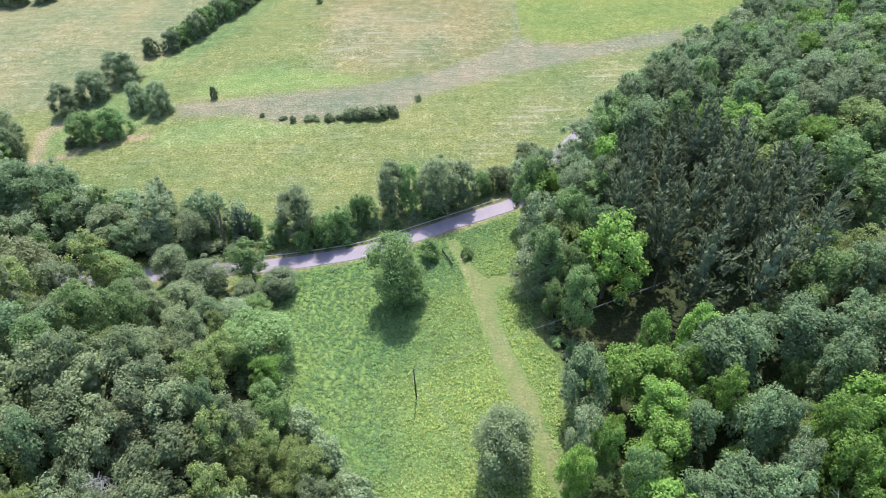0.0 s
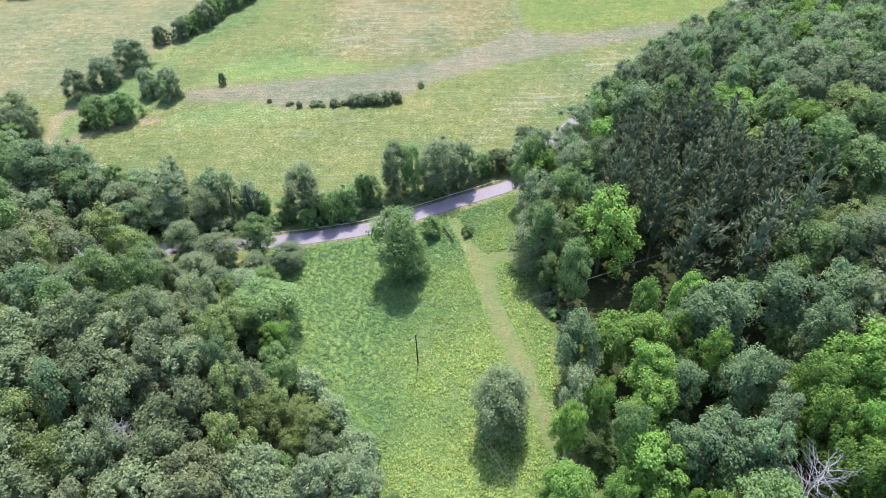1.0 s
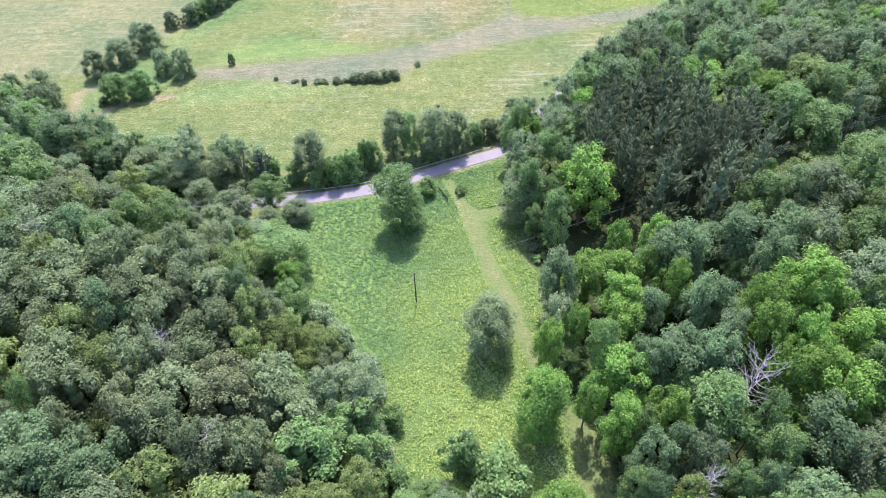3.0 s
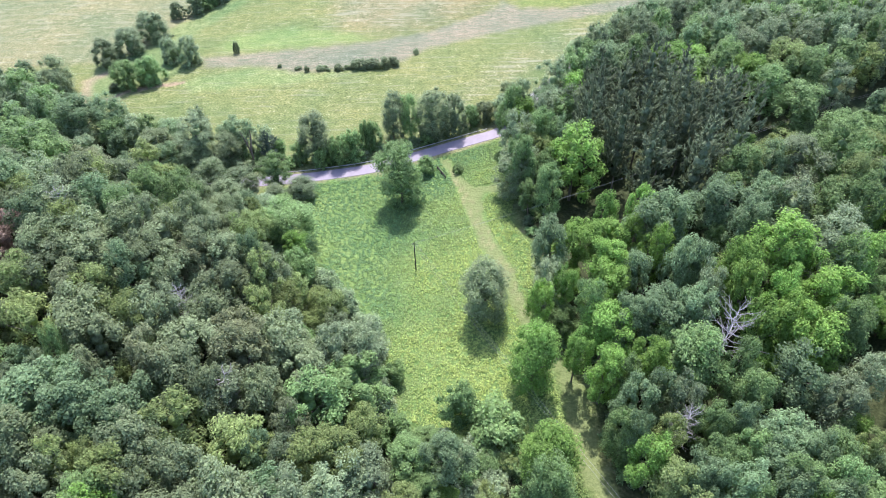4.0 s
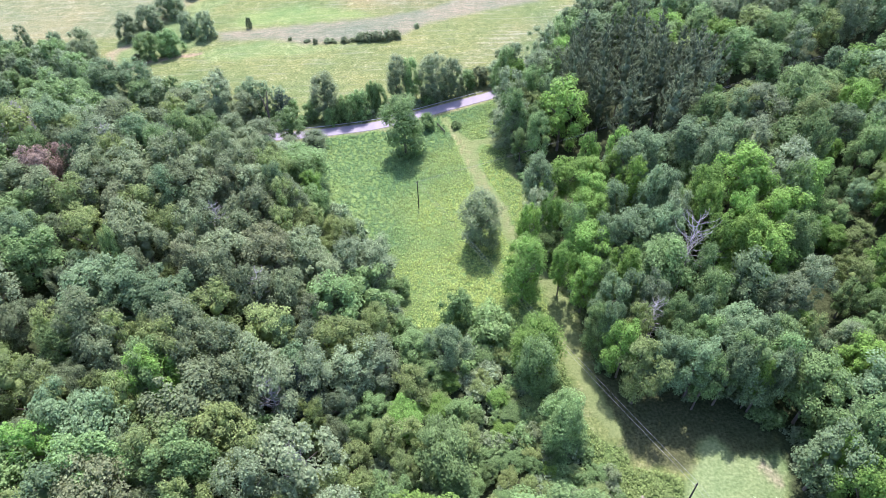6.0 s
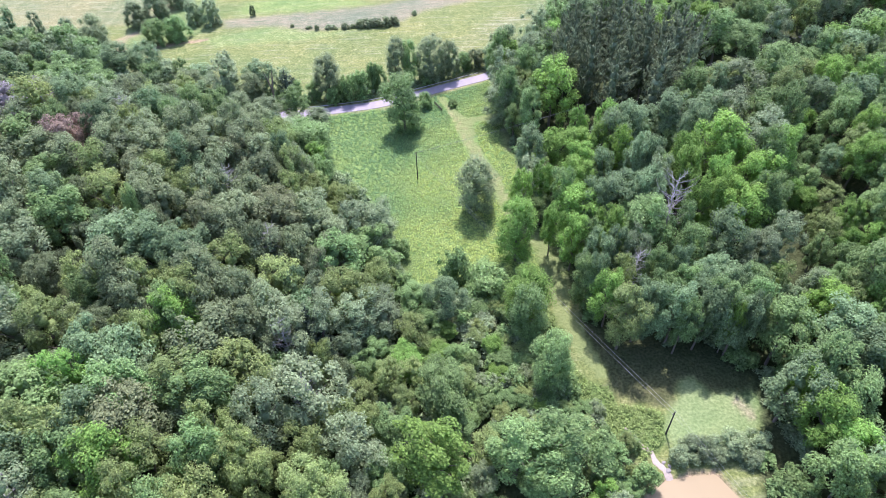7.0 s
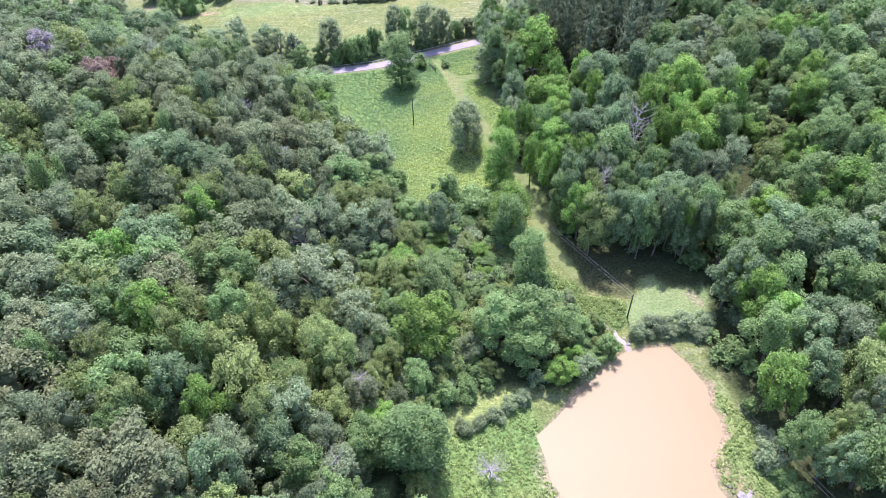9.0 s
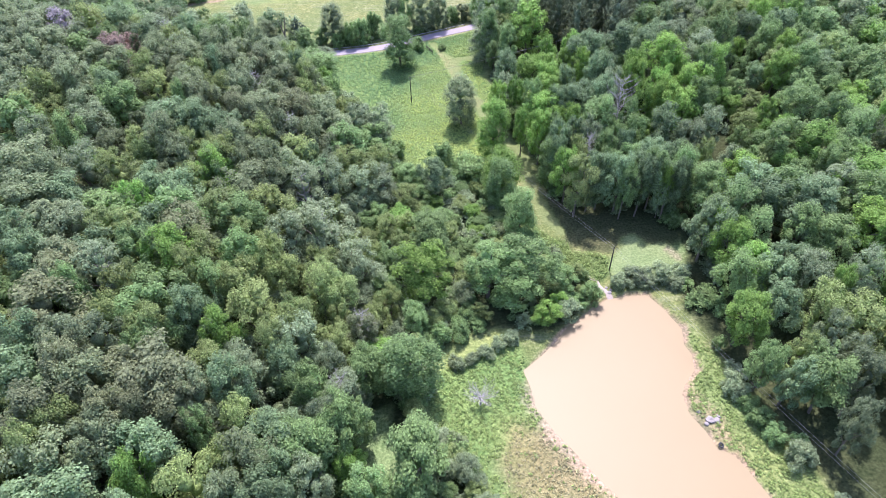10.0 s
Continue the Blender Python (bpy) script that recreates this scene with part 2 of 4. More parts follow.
def build_gravel(t, p):
    n = grain(t, 3.0, 6)
    t.links.new(mix(t, n, (0.20, 0.155, 0.125), (0.40, 0.34, 0.29)), p.inputs["Base Color"])
    bump(t, p, n, 0.6, 0.05)


ASPHALT = material("asphalt", build_asphalt, 0.85)
WATER = material("muddy_water", build_water, 0.5)
STEEL = material("galvanised_steel", build_rust, 0.5)
POLE = material("creosote_wood", build_pole, 0.85)
STONE = material("pale_stone", build_stone, 0.85)
GRAVEL = material("washed_gravel", build_gravel, 0.9)


def plain(colour):
    def build(t, p):
        n = grain(t, 4, 4)
        t.links.new(mix(t, n, tuple(c * 0.8 for c in colour), tuple(c * 1.2 for c in colour)), p.inputs["Base Color"])
    return build


WIRE = material("wire", plain((0.30, 0.30, 0.30)), 0.4)
RUBBER = material("rubber", plain((0.03, 0.03, 0.032)), 0.8)


# ---- mesh helpers ----
def mesh(name, verts, faces, mat, tint=None):
    """A mesh from arrays; faces of one size each."""
    me = bpy.data.meshes.new(name)
    verts = np.asarray(verts, np.float32).reshape(-1, 3)
    groups = [np.asarray(g, np.int32) for g in (faces if isinstance(faces, (list, tuple)) else [faces]) if len(g)]
    loops = np.concatenate([g.ravel() for g in groups])
    sizes = np.concatenate([np.full(len(g), g.shape[1], np.int32) for g in groups])
    me.vertices.add(len(verts))
    me.vertices.foreach_set("co", verts.ravel())
    me.loops.add(len(loops))
    me.loops.foreach_set("vertex_index", loops)
    me.polygons.add(len(sizes))
    me.polygons.foreach_set("loop_start", np.concatenate([[0], np.cumsum(sizes)[:-1]]).astype(np.int32))
    me.polygons.foreach_set("use_smooth", np.concatenate([np.full(len(g), i > 0) for i, g in enumerate(groups)]))
    me.update(calc_edges=True)
    if tint is not None:
        a = me.attributes.new("tint", "FLOAT", "POINT")
        a.data.foreach_set("value", np.asarray(tint, np.float32))
    me.materials.append(mat)
    return me


def part(name, me, parent, label=""):
    ob = new(name, me)
    ob.parent = parent
    if label:
        ob["label"] = label
    return ob


def tube(points, radii, sides=7):
    """Verts and faces of a round bar along the points."""
    pts = [Vector(p) for p in points]
    vs, fs = [], []
    for i, p in enumerate(pts):
        way = (pts[min(i + 1, len(pts) - 1)] - pts[max(i - 1, 0)]).normalized()
        side = way.cross(Vector((0.31, 0.95, 0.05))).normalized()
        up = way.cross(side)
        for k in range(sides):
            a = 2 * math.pi * k / sides
            vs.append(p + (side * math.cos(a) + up * math.sin(a)) * radii[i])
    for i in range(len(pts) - 1):
        for k in range(sides):
            a, b = i * sides + k, i * sides + (k + 1) % sides
            fs.append((a, b, b + sides, a + sides))
    return vs, fs


def join(pieces):
    vs, fs, n = [], [], 0
    for v, f in pieces:
        vs += [tuple(p) for p in v]
        fs += [tuple(i + n for i in q) for q in f]
        n += len(v)
    return np.array(vs), np.array(fs)


ICO = bmesh.new()
bmesh.ops.create_icosphere(ICO, subdivisions=1, radius=1)
ICO.verts.ensure_lookup_table()
ICO_V, ICO_F = np.array([v.co[:] for v in ICO.verts]), np.array([[v.index for v in f.verts] for f in ICO.faces])
ICO.free()


def unit(v):
    return v / (np.linalg.norm(v, axis=-1, keepdims=True) + 1e-9)


def sprays(rng, at_points, normals, size, slim=0.55, droop=0.0):
    """Small leaf sprays, one three-sided face each."""
    n = len(at_points)
    nor = unit(unit(normals) + rng.normal(0, 0.28, (n, 3)))
    u = unit(np.cross(nor, rng.normal(0, 1, (n, 3))))
    if droop:
        u = unit(u * (1 - droop) + np.array([0, 0, -1.0]) * droop)
    v = unit(np.cross(nor, u))
    s = size * rng.uniform(0.6, 1.4, (n, 1))
    p = at_points
    tri = np.stack([p + u * s, p - u * s * 0.6 + v * s * slim * 1.5, p - u * s * 0.6 - v * s * slim * 1.5], 1)
    return tri.reshape(-1, 3), np.arange(3 * n).reshape(-1, 3)


def lobes_crown(seed, h, r, low, count, per, size, slim=0.55, droop=0.0, lobe=(0.22, 0.36), foot=0.55, core=0.60):
    """A crown of overlapping leafy lobes: verts, spray faces and core faces."""
    rng = np.random.default_rng(seed)
    i = np.arange(count)
    zrel = ((i + 0.5) / count) ** 0.85
    az = i * 2.399 + rng.uniform(-0.5, 0.5, count)
    prof = np.where(zrel > 0.4, np.sqrt(np.clip(1 - ((zrel - 0.4) / 0.63) ** 2, 0, 1)), foot + (1 - foot) * zrel / 0.4)
    rr = r * 0.76 * prof * rng.uniform(*((0.78, 1.14) if foot < 0.7 else (0.84, 1.14)), count)
    p1, p2, p3 = rng.uniform(0, 6.28, 3)
    rr = rr * (1 + 0.20 * np.sin(az + p1 + 2.2 * zrel) + 0.15 * np.sin(2 * az + p2 - 3 * zrel) + 0.09 * np.sin(3 * az + p3 + 7 * zrel))
    rad = rng.uniform(lobe[0] * 0.8, lobe[1] * 1.22, count) * r
    cen = np.stack([rr * np.cos(az), rr * np.sin(az), h * (low + (1 - low) * zrel * 0.93) + rng.normal(0, 0.045 * h, count)], -1)
    cen[:, 2] = np.minimum(cen[:, 2], h - rad * 0.75)
    inner = [[rng.normal(0, 0.06 * r), rng.normal(0, 0.06 * r), h * (low + (1 - low) * t)] for t in (0.22, 0.42, 0.6, 0.76)]
    cen, n_out = np.vstack([cen, inner]), count
    rad = np.concatenate([rad, np.array([0.46, 0.56, 0.52, 0.38]) * r * (0.8 + 0.2 * foot)])
    vs, fs, cores, n = [], [], [], 0
    stretch = np.concatenate([rng.uniform(0.75, 1.3, (count, 3)) * np.array([1, 1, 0.85]), np.full((4, 3), 0.9)])
    for i, (c, k) in enumerate(zip(cen[:n_out], rad)):
        dirs = unit(rng.normal(0, 1, (int(per * (k / (0.3 * r)) ** 2), 3)) + np.array([0, 0, 0.3]))
        pts = c + dirs * k * stretch[i] * rng.uniform(0.35, 1.2, (len(dirs), 1)) ** 0.55
        free = np.ones(len(pts), bool)
        for j, (c2, k2) in enumerate(zip(cen, rad)):
            if j != i:
                free &= np.linalg.norm((pts - c2) / stretch[j], axis=1) > 0.72 * k2
        if free.any():
            q, f = sprays(rng, pts[free], 0.55 * dirs[free] + np.array([0, 0, 0.75]), size, slim, droop)
            vs.append(q)
            fs.append(f + n)
            n += len(q)
    for i, (c, k) in enumerate(zip(cen, rad)):
        vs.append(ICO_V * k * (core if i < n_out else core + 0.14) * stretch[i] * rng.uniform(0.7, 1.2, (len(ICO_V), 1)) + c)
        cores.append(ICO_F + n)
        n += len(ICO_V)
    return np.vstack(vs), np.vstack(fs), np.vstack(cores)


def pine_crown(seed, h, r, low, whorls, size, per):
    """A white pine's crown: uneven tiers of long boughs that sweep up at the end, each set with brushes of needles."""
    rng = np.random.default_rng(seed)
    vs, fs, cores, n = [], [], [], 0
    gap = h * (0.96 - low) / (whorls - 1)
    lean = rng.uniform(0, 6.28)
    for i in range(whorls):
        t = i / (whorls - 1)
        z = h * low + gap * i + rng.normal(0, 0.12 * gap)
        reach = r * max(0.15, (1 - t ** 2.2) ** 0.85) * (0.72 + 0.28 * min(1, t * 4)) * rng.uniform(0.78, 1.12)
        boughs = int(4 + 3 * (1 - t))
        for k in range(boughs):
            a = 2 * math.pi * (k + rng.uniform(-0.4, 0.4)) / boughs + i * 2.1
            way = np.array([math.cos(a), math.sin(a), 0.0])
            side = np.array([-way[1], way[0], 0])
            far = reach * rng.uniform(0.55, 1.25) * (1 + 0.16 * math.cos(a - lean))
            lift = rng.uniform(0.02, 0.22)
            b = max(2, int(per * far / r / 8))
            u = np.sqrt(rng.uniform(0.06, 1.0, (b, 1)))
            c = np.array([0, 0, z]) + way * far * u + side * rng.normal(0, 0.17, (b, 1)) * far * (1.15 - 0.6 * u)
            c[:, 2:] += far * (lift * u + 0.16 * u ** 3) + rng.normal(0, 0.18, (b, 1)) + rng.uniform(-0.3, 0.3) * gap
            d = way * 0.8 + np.array([0, 0, 0.5]) + rng.normal(0, 0.26, (b, 1, 3)) + rng.normal(0, 0.24, (b, 8, 3))
            d = unit(d).reshape(-1, 3)
            p = np.repeat(c, 8, 0)
            m = len(p)
            v = unit(np.cross(np.array([0, 0, 1.0]) + rng.normal(0, 0.35, (m, 3)), d))
            s = size * rng.uniform(0.65, 1.35, (m, 1))
            vs.append(np.stack([p - d * s * 0.35 - v * s * 0.27, p + d * s * 1.25, p - d * s * 0.35 + v * s * 0.27], 1).reshape(-1, 3))
            fs.append(np.arange(3 * m).reshape(-1, 3) + n)
            n += 3 * m
        vs.append(ICO_V * np.array([reach * 0.30, reach * 0.30, gap * 0.62]) * rng.uniform(0.7, 1.25, (len(ICO_V), 1)) + np.array([0, 0, z]))
        cores.append(ICO_F + n)
        n += len(ICO_V)
    return np.vstack(vs), np.vstack(fs), np.vstack(cores)


def trunk(seed, h, r, thick, low=0.3, limbs=5):
    rng = random.Random(seed)
    lean = rng.uniform(-0.3, 0.3)
    line = [(0, 0, -0.6), (lean * 0.3, 0.1, h * 0.2), (lean, -0.1, h * 0.45), (lean * 0.8, 0.1, h * 0.8)]
    pieces = [tube(line, [thick * 1.3, thick, thick * 0.7, thick * 0.2])]
    for k in range(limbs):
        a, z = 2 * math.pi * (k + rng.random() * 0.6) / limbs, h * rng.uniform(low, low + 0.25)
        e = Vector((math.cos(a) * r * 0.6, math.sin(a) * r * 0.6, z + h * rng.uniform(0.12, 0.28)))
        pieces.append(tube([(lean * 0.7, 0, z), Vector((lean * 0.7, 0, z)).lerp(e, 0.5) + Vector((0, 0, 0.6)), e], [thick * 0.45, thick * 0.3, thick * 0.1], 5))
    return join(pieces)


def bare(seed, h, r):
    """A bleached, leafless tree with a fan of fine branches."""
    rng = random.Random(seed)
    pieces = [tube([(0, 0, -0.6), (0.2, 0, h * 0.4), (-0.2, 0.2, h * 0.72), (0.1, 0, h * 0.96)], [0.24, 0.17, 0.1, 0.03])]
    count = 30
    for k in range(count):
        z, a = h * (0.46 + 0.46 * k / count), k * 2.4 + rng.uniform(-0.4, 0.4)
        ln = r * rng.uniform(0.6, 1.15) * (1.1 - 0.5 * k / count)
        e = Vector((math.cos(a) * ln, math.sin(a) * ln, z + ln * rng.uniform(0.3, 0.8)))
        m = Vector((0, 0, z)).lerp(e, 0.5) + Vector((rng.uniform(-0.3, 0.3), rng.uniform(-0.3, 0.3), -0.25))
        pieces.append(tube([(0, 0, z), m, e], [0.065, 0.045, 0.018], 5))
        for j in range(6):
            s = m.lerp(e, -0.5 + 0.27 * j)
            b = a + rng.choice((-1, 1)) * rng.uniform(0.4, 1.0)
            t = s + Vector((math.cos(b), math.sin(b), rng.uniform(0.2, 0.9))) * ln * rng.uniform(0.2, 0.42)
            pieces.append(tube([s, t], [0.03, 0.014], 4))
    return join(pieces)


# ---- tree patterns: height 20, radius 6.5 ----
H0, R0 = 20.0, 6.5
SHAPES = {"broad": [lobes_crown(10 + i, H0, R0, 0.22, 36, 245, 0.25, 0.55, 0.0, (0.17, 0.31), 0.55, 0.46) for i in range(6)],
          "feather": [lobes_crown(30 + i, H0, R0, 0.16, 40, 240, 0.25, 0.42, 0.2, (0.16, 0.27), 0.55, 0.46) for i in range(4)],
          "full": [lobes_crown(90 + i, H0, R0, 0.05, 46, 215, 0.25, 0.44, 0.12, (0.20, 0.36), 0.66, 0.50) for i in range(4)],
          "round": [lobes_crown(95 + i, 14.0, 7.0, 0.0, 44, 175, 0.28, 0.5, 0.0, (0.20, 0.32), 0.9) for i in range(4)],
          "pine": [pine_crown(50 + i, H0, R0, 0.24, 9, 0.86, 88) for i in range(5)],
          "bush": [lobes_crown(70 + i, 6.0, 3.6, 0.0, 20, 110, 0.22, 0.5, 0.0, (0.26, 0.4), 0.9) for i in range(4)]}
TRUNKS = {"broad": trunk(1, H0, R0, 0.34), "feather": trunk(2, H0, R0, 0.36, 0.2), "full": trunk(5, H0, R0, 0.36, 0.12), "round": trunk(6, 13.0, 6.0, 0.25, 0.1), "pine": trunk(3, H0, R0, 0.28, 0.3, 0), "bush": trunk(4, 5.0, 3.0, 0.12, 0.1)}
KIND = {"o": ("broad", "oak_tree", "dark green broadleaf oak tree with a lumpy crown"),
        "l": ("broad", "maple_tree", "fresh green broadleaf maple tree with a rounded crown"),
        "a": ("feather", "ash_tree", "olive yellow-green ash tree with light foliage"),
        "y": ("broad", "locust_tree", "bright yellow-green leafy tree lit by the sun"),
        "w": ("feather", "willow_tree", "soft green willow tree with fine hanging foliage"),
        "g": ("feather", "willow_tree", "greyish green willow tree with thin foliage"),
        "b": ("broad", "poplar_tree", "pale blue-green poplar tree with a full crown"),
        "p": ("pine", "pine_tree", "tall dark green white pine with tiered boughs"),
        "c": ("pine", "cedar_tree", "small dark green cedar tree"),
        "r": ("broad", "oak_tree", "rusty brown withered oak tree in the wood"),
        "q": ("feather", "dying_tree", "greyish purple half-leafless tree in the wood"),
        "v": ("broad", "oak_tree", "brownish green oak tree in the wood")}
PATTERN = {}
rng = random.Random(7)


def pattern(cls, shape, i):
    """The meshes of one kind of tree, shared by all its copies."""
    if (cls, shape, i) not in PATTERN:
        v, f, c = SHAPES[shape][i]
        PATTERN[cls, shape, i] = (mesh("crown", v, [f, c], LEAF[cls]), mesh("trunk", *TRUNKS[shape], BARK))
    return PATTERN[cls, shape, i]


def plant(cls, x, y, h, r, group="trees of the wood", name="", label="", category="tree", shape=""):
    shape0, kind, words = KIND[cls]
    shape = shape or shape0
    i = rng.randrange(len(SHAPES[shape]))
    crown, stem = pattern(cls, shape, i)
    ob = new(name or kind)
    h0, r0 = {"bush": (6.0, 3.6), "round": (14.0, 7.0)}.get(shape, (H0, R0))
    wide = rng.uniform(0.86, 1.16)
    ob.matrix_world = pose(x, y, at(x, y) - 0.05, rng.uniform(-4, 4), rng.uniform(-4, 4), rng.uniform(0, 360)) @ Matrix.Diagonal((r / r0 * wide, r / r0 / wide, h / h0, 1))
    part("trunk", stem, ob)
    part("crown", crown, ob)
    tagged(ob, label or words, category, group)
    return ob


# ---- ground ----
def axis(lo, hi, step):
    fine = np.arange(lo, hi + step / 2, step)
    out = step * 1.35 ** np.arange(1, 60)
    far = np.cumsum(out)
    far = far[far < 3500]
    return np.concatenate([(lo - far)[::-1], fine, hi + far])


def ground():
    xs, ys = axis(-165, 175, 1.0), axis(-115, 325, 1.0)
    gx, gy = np.meshgrid(xs, ys)
    z = lie(gx, gy)
    nx, ny = len(xs), len(ys)
    idx = np.arange(nx * ny).reshape(ny, nx)
    faces = np.stack([idx[:-1, :-1], idx[:-1, 1:], idx[1:, 1:], idx[1:, :-1]], -1).reshape(-1, 4)
    me = mesh("ground", np.stack([gx, gy, z], -1).reshape(-1, 3), faces, GROUND)
    wob = np.random.default_rng(3)
    a, b, c, d = wob.uniform(0, 6, 4)
    wx = gx + 0.7 * np.sin(gy * 0.55 + a) * np.sin(gx * 0.31 + b) + wob.normal(0, 0.25, gx.shape)
    wy = gy + 0.7 * np.sin(gx * 0.6 + c) * np.sin(gy * 0.27 + d) + wob.normal(0, 0.25, gx.shape)
    col = np.empty(gx.shape + (4,), np.float32)
    col[:] = (0.143, 0.168, 0.066, 1)                        # hay field
    kind = np.zeros(gx.shape + (4,), np.float32)
    kind[..., 0], kind[..., 3] = 0.75, 1

    def lay(weight, colour, hay=0.0, weeds=0.0, dry=0.0):
        w = np.clip(weight, 0, 1)[..., None]
        col[:] = col * (1 - w) + np.array((*colour, 1)) * w
        kind[:] = kind * (1 - w) + np.array((hay, weeds, dry, 1)) * w

    def soft(poly, width=1.0):
        return smooth(-width, width, inside(poly, wx, wy))

    lay(soft(PALE, 4), (0.172, 0.178, 0.098), 1)
    lay(0.85 * soft(TAN, 14), (0.178, 0.160, 0.085), 1)
    lay(soft(CORNER, 3), (0.138, 0.178, 0.056), 0.25)
    lay(soft(LANE, 3), (0.132, 0.180, 0.076), 0.2)
    lay(soft([(-98, 212), (-60, 216), (-34, 220), (-40, 226), (-70, 234), (-96, 228)], 5), (0.152, 0.208, 0.076), 0.5)
    lay(soft([(-110, 186), (-78, 198), (-60, 192), (-40, 190), (-60, 184), (-100, 178)], 3), (0.146, 0.194, 0.078), 0.5)
    lay(smooth(1, 0, along([(-142, 170), (-136, 172), (-124, 181), (-106, 186)], wx, wy) / 2.2), (0.240, 0.186, 0.142), 0.2)
    lay(0.85 * smooth(1, 0, along([(-140, 168), (-146, 190), (-140, 196)], wx, wy) / 4), (0.252, 0.216, 0.154), 0.2)
    lay(0.8 * soft([(-2, 160), (30, 182), (62, 210), (88, 240), (60, 228), (22, 196)], 6), (0.165, 0.175, 0.085), 1.9)
    lay(0.6 * soft([(-52, 236), (-20, 232), (4, 250), (0, 280), (-50, 290)], 10), (0.185, 0.180, 0.110), 2.0)
    lay(soft(DRY, 3.0), (0.186, 0.178, 0.132), 0.2, 0, 1)
    lay(0.6 * smooth(1, 0, along([(29, 250), (31, 300), (32, 400)], wx, wy) / 3.0), (0.168, 0.180, 0.118), 0.2, 0, 1)
    lay(0.7 * smooth(1, 0.3, along([(-60, 137), (-35, 140), (-10, 150), (10, 158)], wx, wy) / 3.0), (0.144, 0.180, 0.082), 0.3)
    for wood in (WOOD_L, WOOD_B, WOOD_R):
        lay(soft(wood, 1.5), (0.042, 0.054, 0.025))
    lay(smooth(1, 0.4, along(CUT[2:], wx, wy) / 7), (0.078, 0.114, 0.052))
    lay(soft(MEADOW, 1.5), (0.118, 0.185, 0.060), 0, 1)
    lay(soft(LAWN, 1.2), (0.172, 0.222, 0.100), 0.1, 1.6)
    # shade of the wood's edge on track end and lawn, painted into the ground
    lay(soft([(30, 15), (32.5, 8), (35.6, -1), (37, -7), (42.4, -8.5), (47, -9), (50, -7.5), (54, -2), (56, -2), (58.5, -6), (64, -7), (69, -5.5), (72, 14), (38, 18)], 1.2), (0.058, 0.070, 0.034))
    lay(soft(WEEDY, 1.5), (0.085, 0.135, 0.045), 0, 1)
    lay(soft(TRACK, 0.6), (0.152, 0.182, 0.072), 0.0, 2)
    lay(0.35 * smooth(1, 0.2, along([(1, 124), (4, 112), (8, 97), (12, 84), (16, 73), (19, 62), (24, 48)], wx, wy) / 0.6), (0.252, 0.216, 0.142))
    lay(0.35 * smooth(1, 0.2, along([(-0.4, 124), (6, 112), (10, 97), (14, 84), (18, 72), (20.3, 60)], wx, wy) / 0.5), (0.252, 0.216, 0.142))
    lay(soft(BANK, 1.5), (0.132, 0.204, 0.070), 0, 1)
    lay(soft([(24, -62), (14, -62), (10, -70), (12, -84), (14, -108), (40, -104), (34, -84), (30, -74)], 4), (0.185, 0.178, 0.085), 0.2, 0.4)
    lay(0.6 * soft([(25, -66), (20, -66), (18, -76), (28, -80), (31, -77)], 3.5), (0.190, 0.165, 0.100))
    lay(soft([(-4, -43), (13, -35.5), (15.5, -39), (2, -46), (-3, -48)], 1.2), (0.215, 0.255, 0.100))
    lay(soft(GAP, 1.2), (0.198, 0.252, 0.118))
    lay(soft(BANK_R, 1.5), (0.150, 0.198, 0.076), 0, 1)
    lay(0.8 * soft([(53, -55), (56, -54), (60, -62), (62, -70), (58, -69), (55, -64)], 1.5), (0.216, 0.180, 0.118), 0, 0.3)
    shore = smooth(-3.4, -1.2, inside(POND, wx, wy))
    lay(0.75 * shore * smooth(40, 30, gx) * smooth(-50, -56, gy), (0.288, 0.228, 0.184))
    lay(smooth(-0.6, 0.6, inside(POND, wx, wy)), (0.270, 0.204, 0.154))
    lay(smooth(1, 0.4, along([(64.5, -9), (65.5, -12.5)], wx, wy) / 1.8) * 0.7, (0.262, 0.222, 0.174))
    lay(smooth(1, 0.6, along(ROAD, wx, wy) / 4.6) * 0.8, (0.198, 0.198, 0.118))
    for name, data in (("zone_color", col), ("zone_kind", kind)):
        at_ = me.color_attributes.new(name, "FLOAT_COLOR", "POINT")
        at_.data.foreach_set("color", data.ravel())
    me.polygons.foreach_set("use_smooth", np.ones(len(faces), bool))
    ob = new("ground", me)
    tagged(ob, "grassy valley floor with hay fields, meadow, wood floor and painted tree shade", "ground", kind="structure")


ground()


# ---- road ----
def road():
    line = spline(ROAD, 1.5)
    vs, fs = [], []
    prof = [(-2.75, -0.25), (-2.4, 0.10), (0, 0.15), (2.4, 0.10), (2.75, -0.25)]
    for i, p in enumerate(line):
        way = (line[min(i + 1, len(line) - 1)] - line[max(i - 1, 0)]).normalized()
        side = Vector((way.y, -way.x, 0))
        z = at(p.x, p.y)
        for s, h in prof:
            q = p + side * (s + 0.08 * noise.noise(p * 0.4) * (abs(s) > 2))
            vs.append((q.x, q.y, z + h))
    n = len(prof)
    for i in range(len(line) - 1):
        fs += [(i * n + k, i * n + k + 1, i * n + n + k + 1, i * n + n + k) for k in range(n - 1)]
    ob = new("road", mesh("road", vs, np.array(fs)[:, ::-1], ASPHALT))
    tagged(ob, "narrow weathered pinkish grey asphalt country road", "road", kind="structure")
    return line


ROAD_LINE = road()


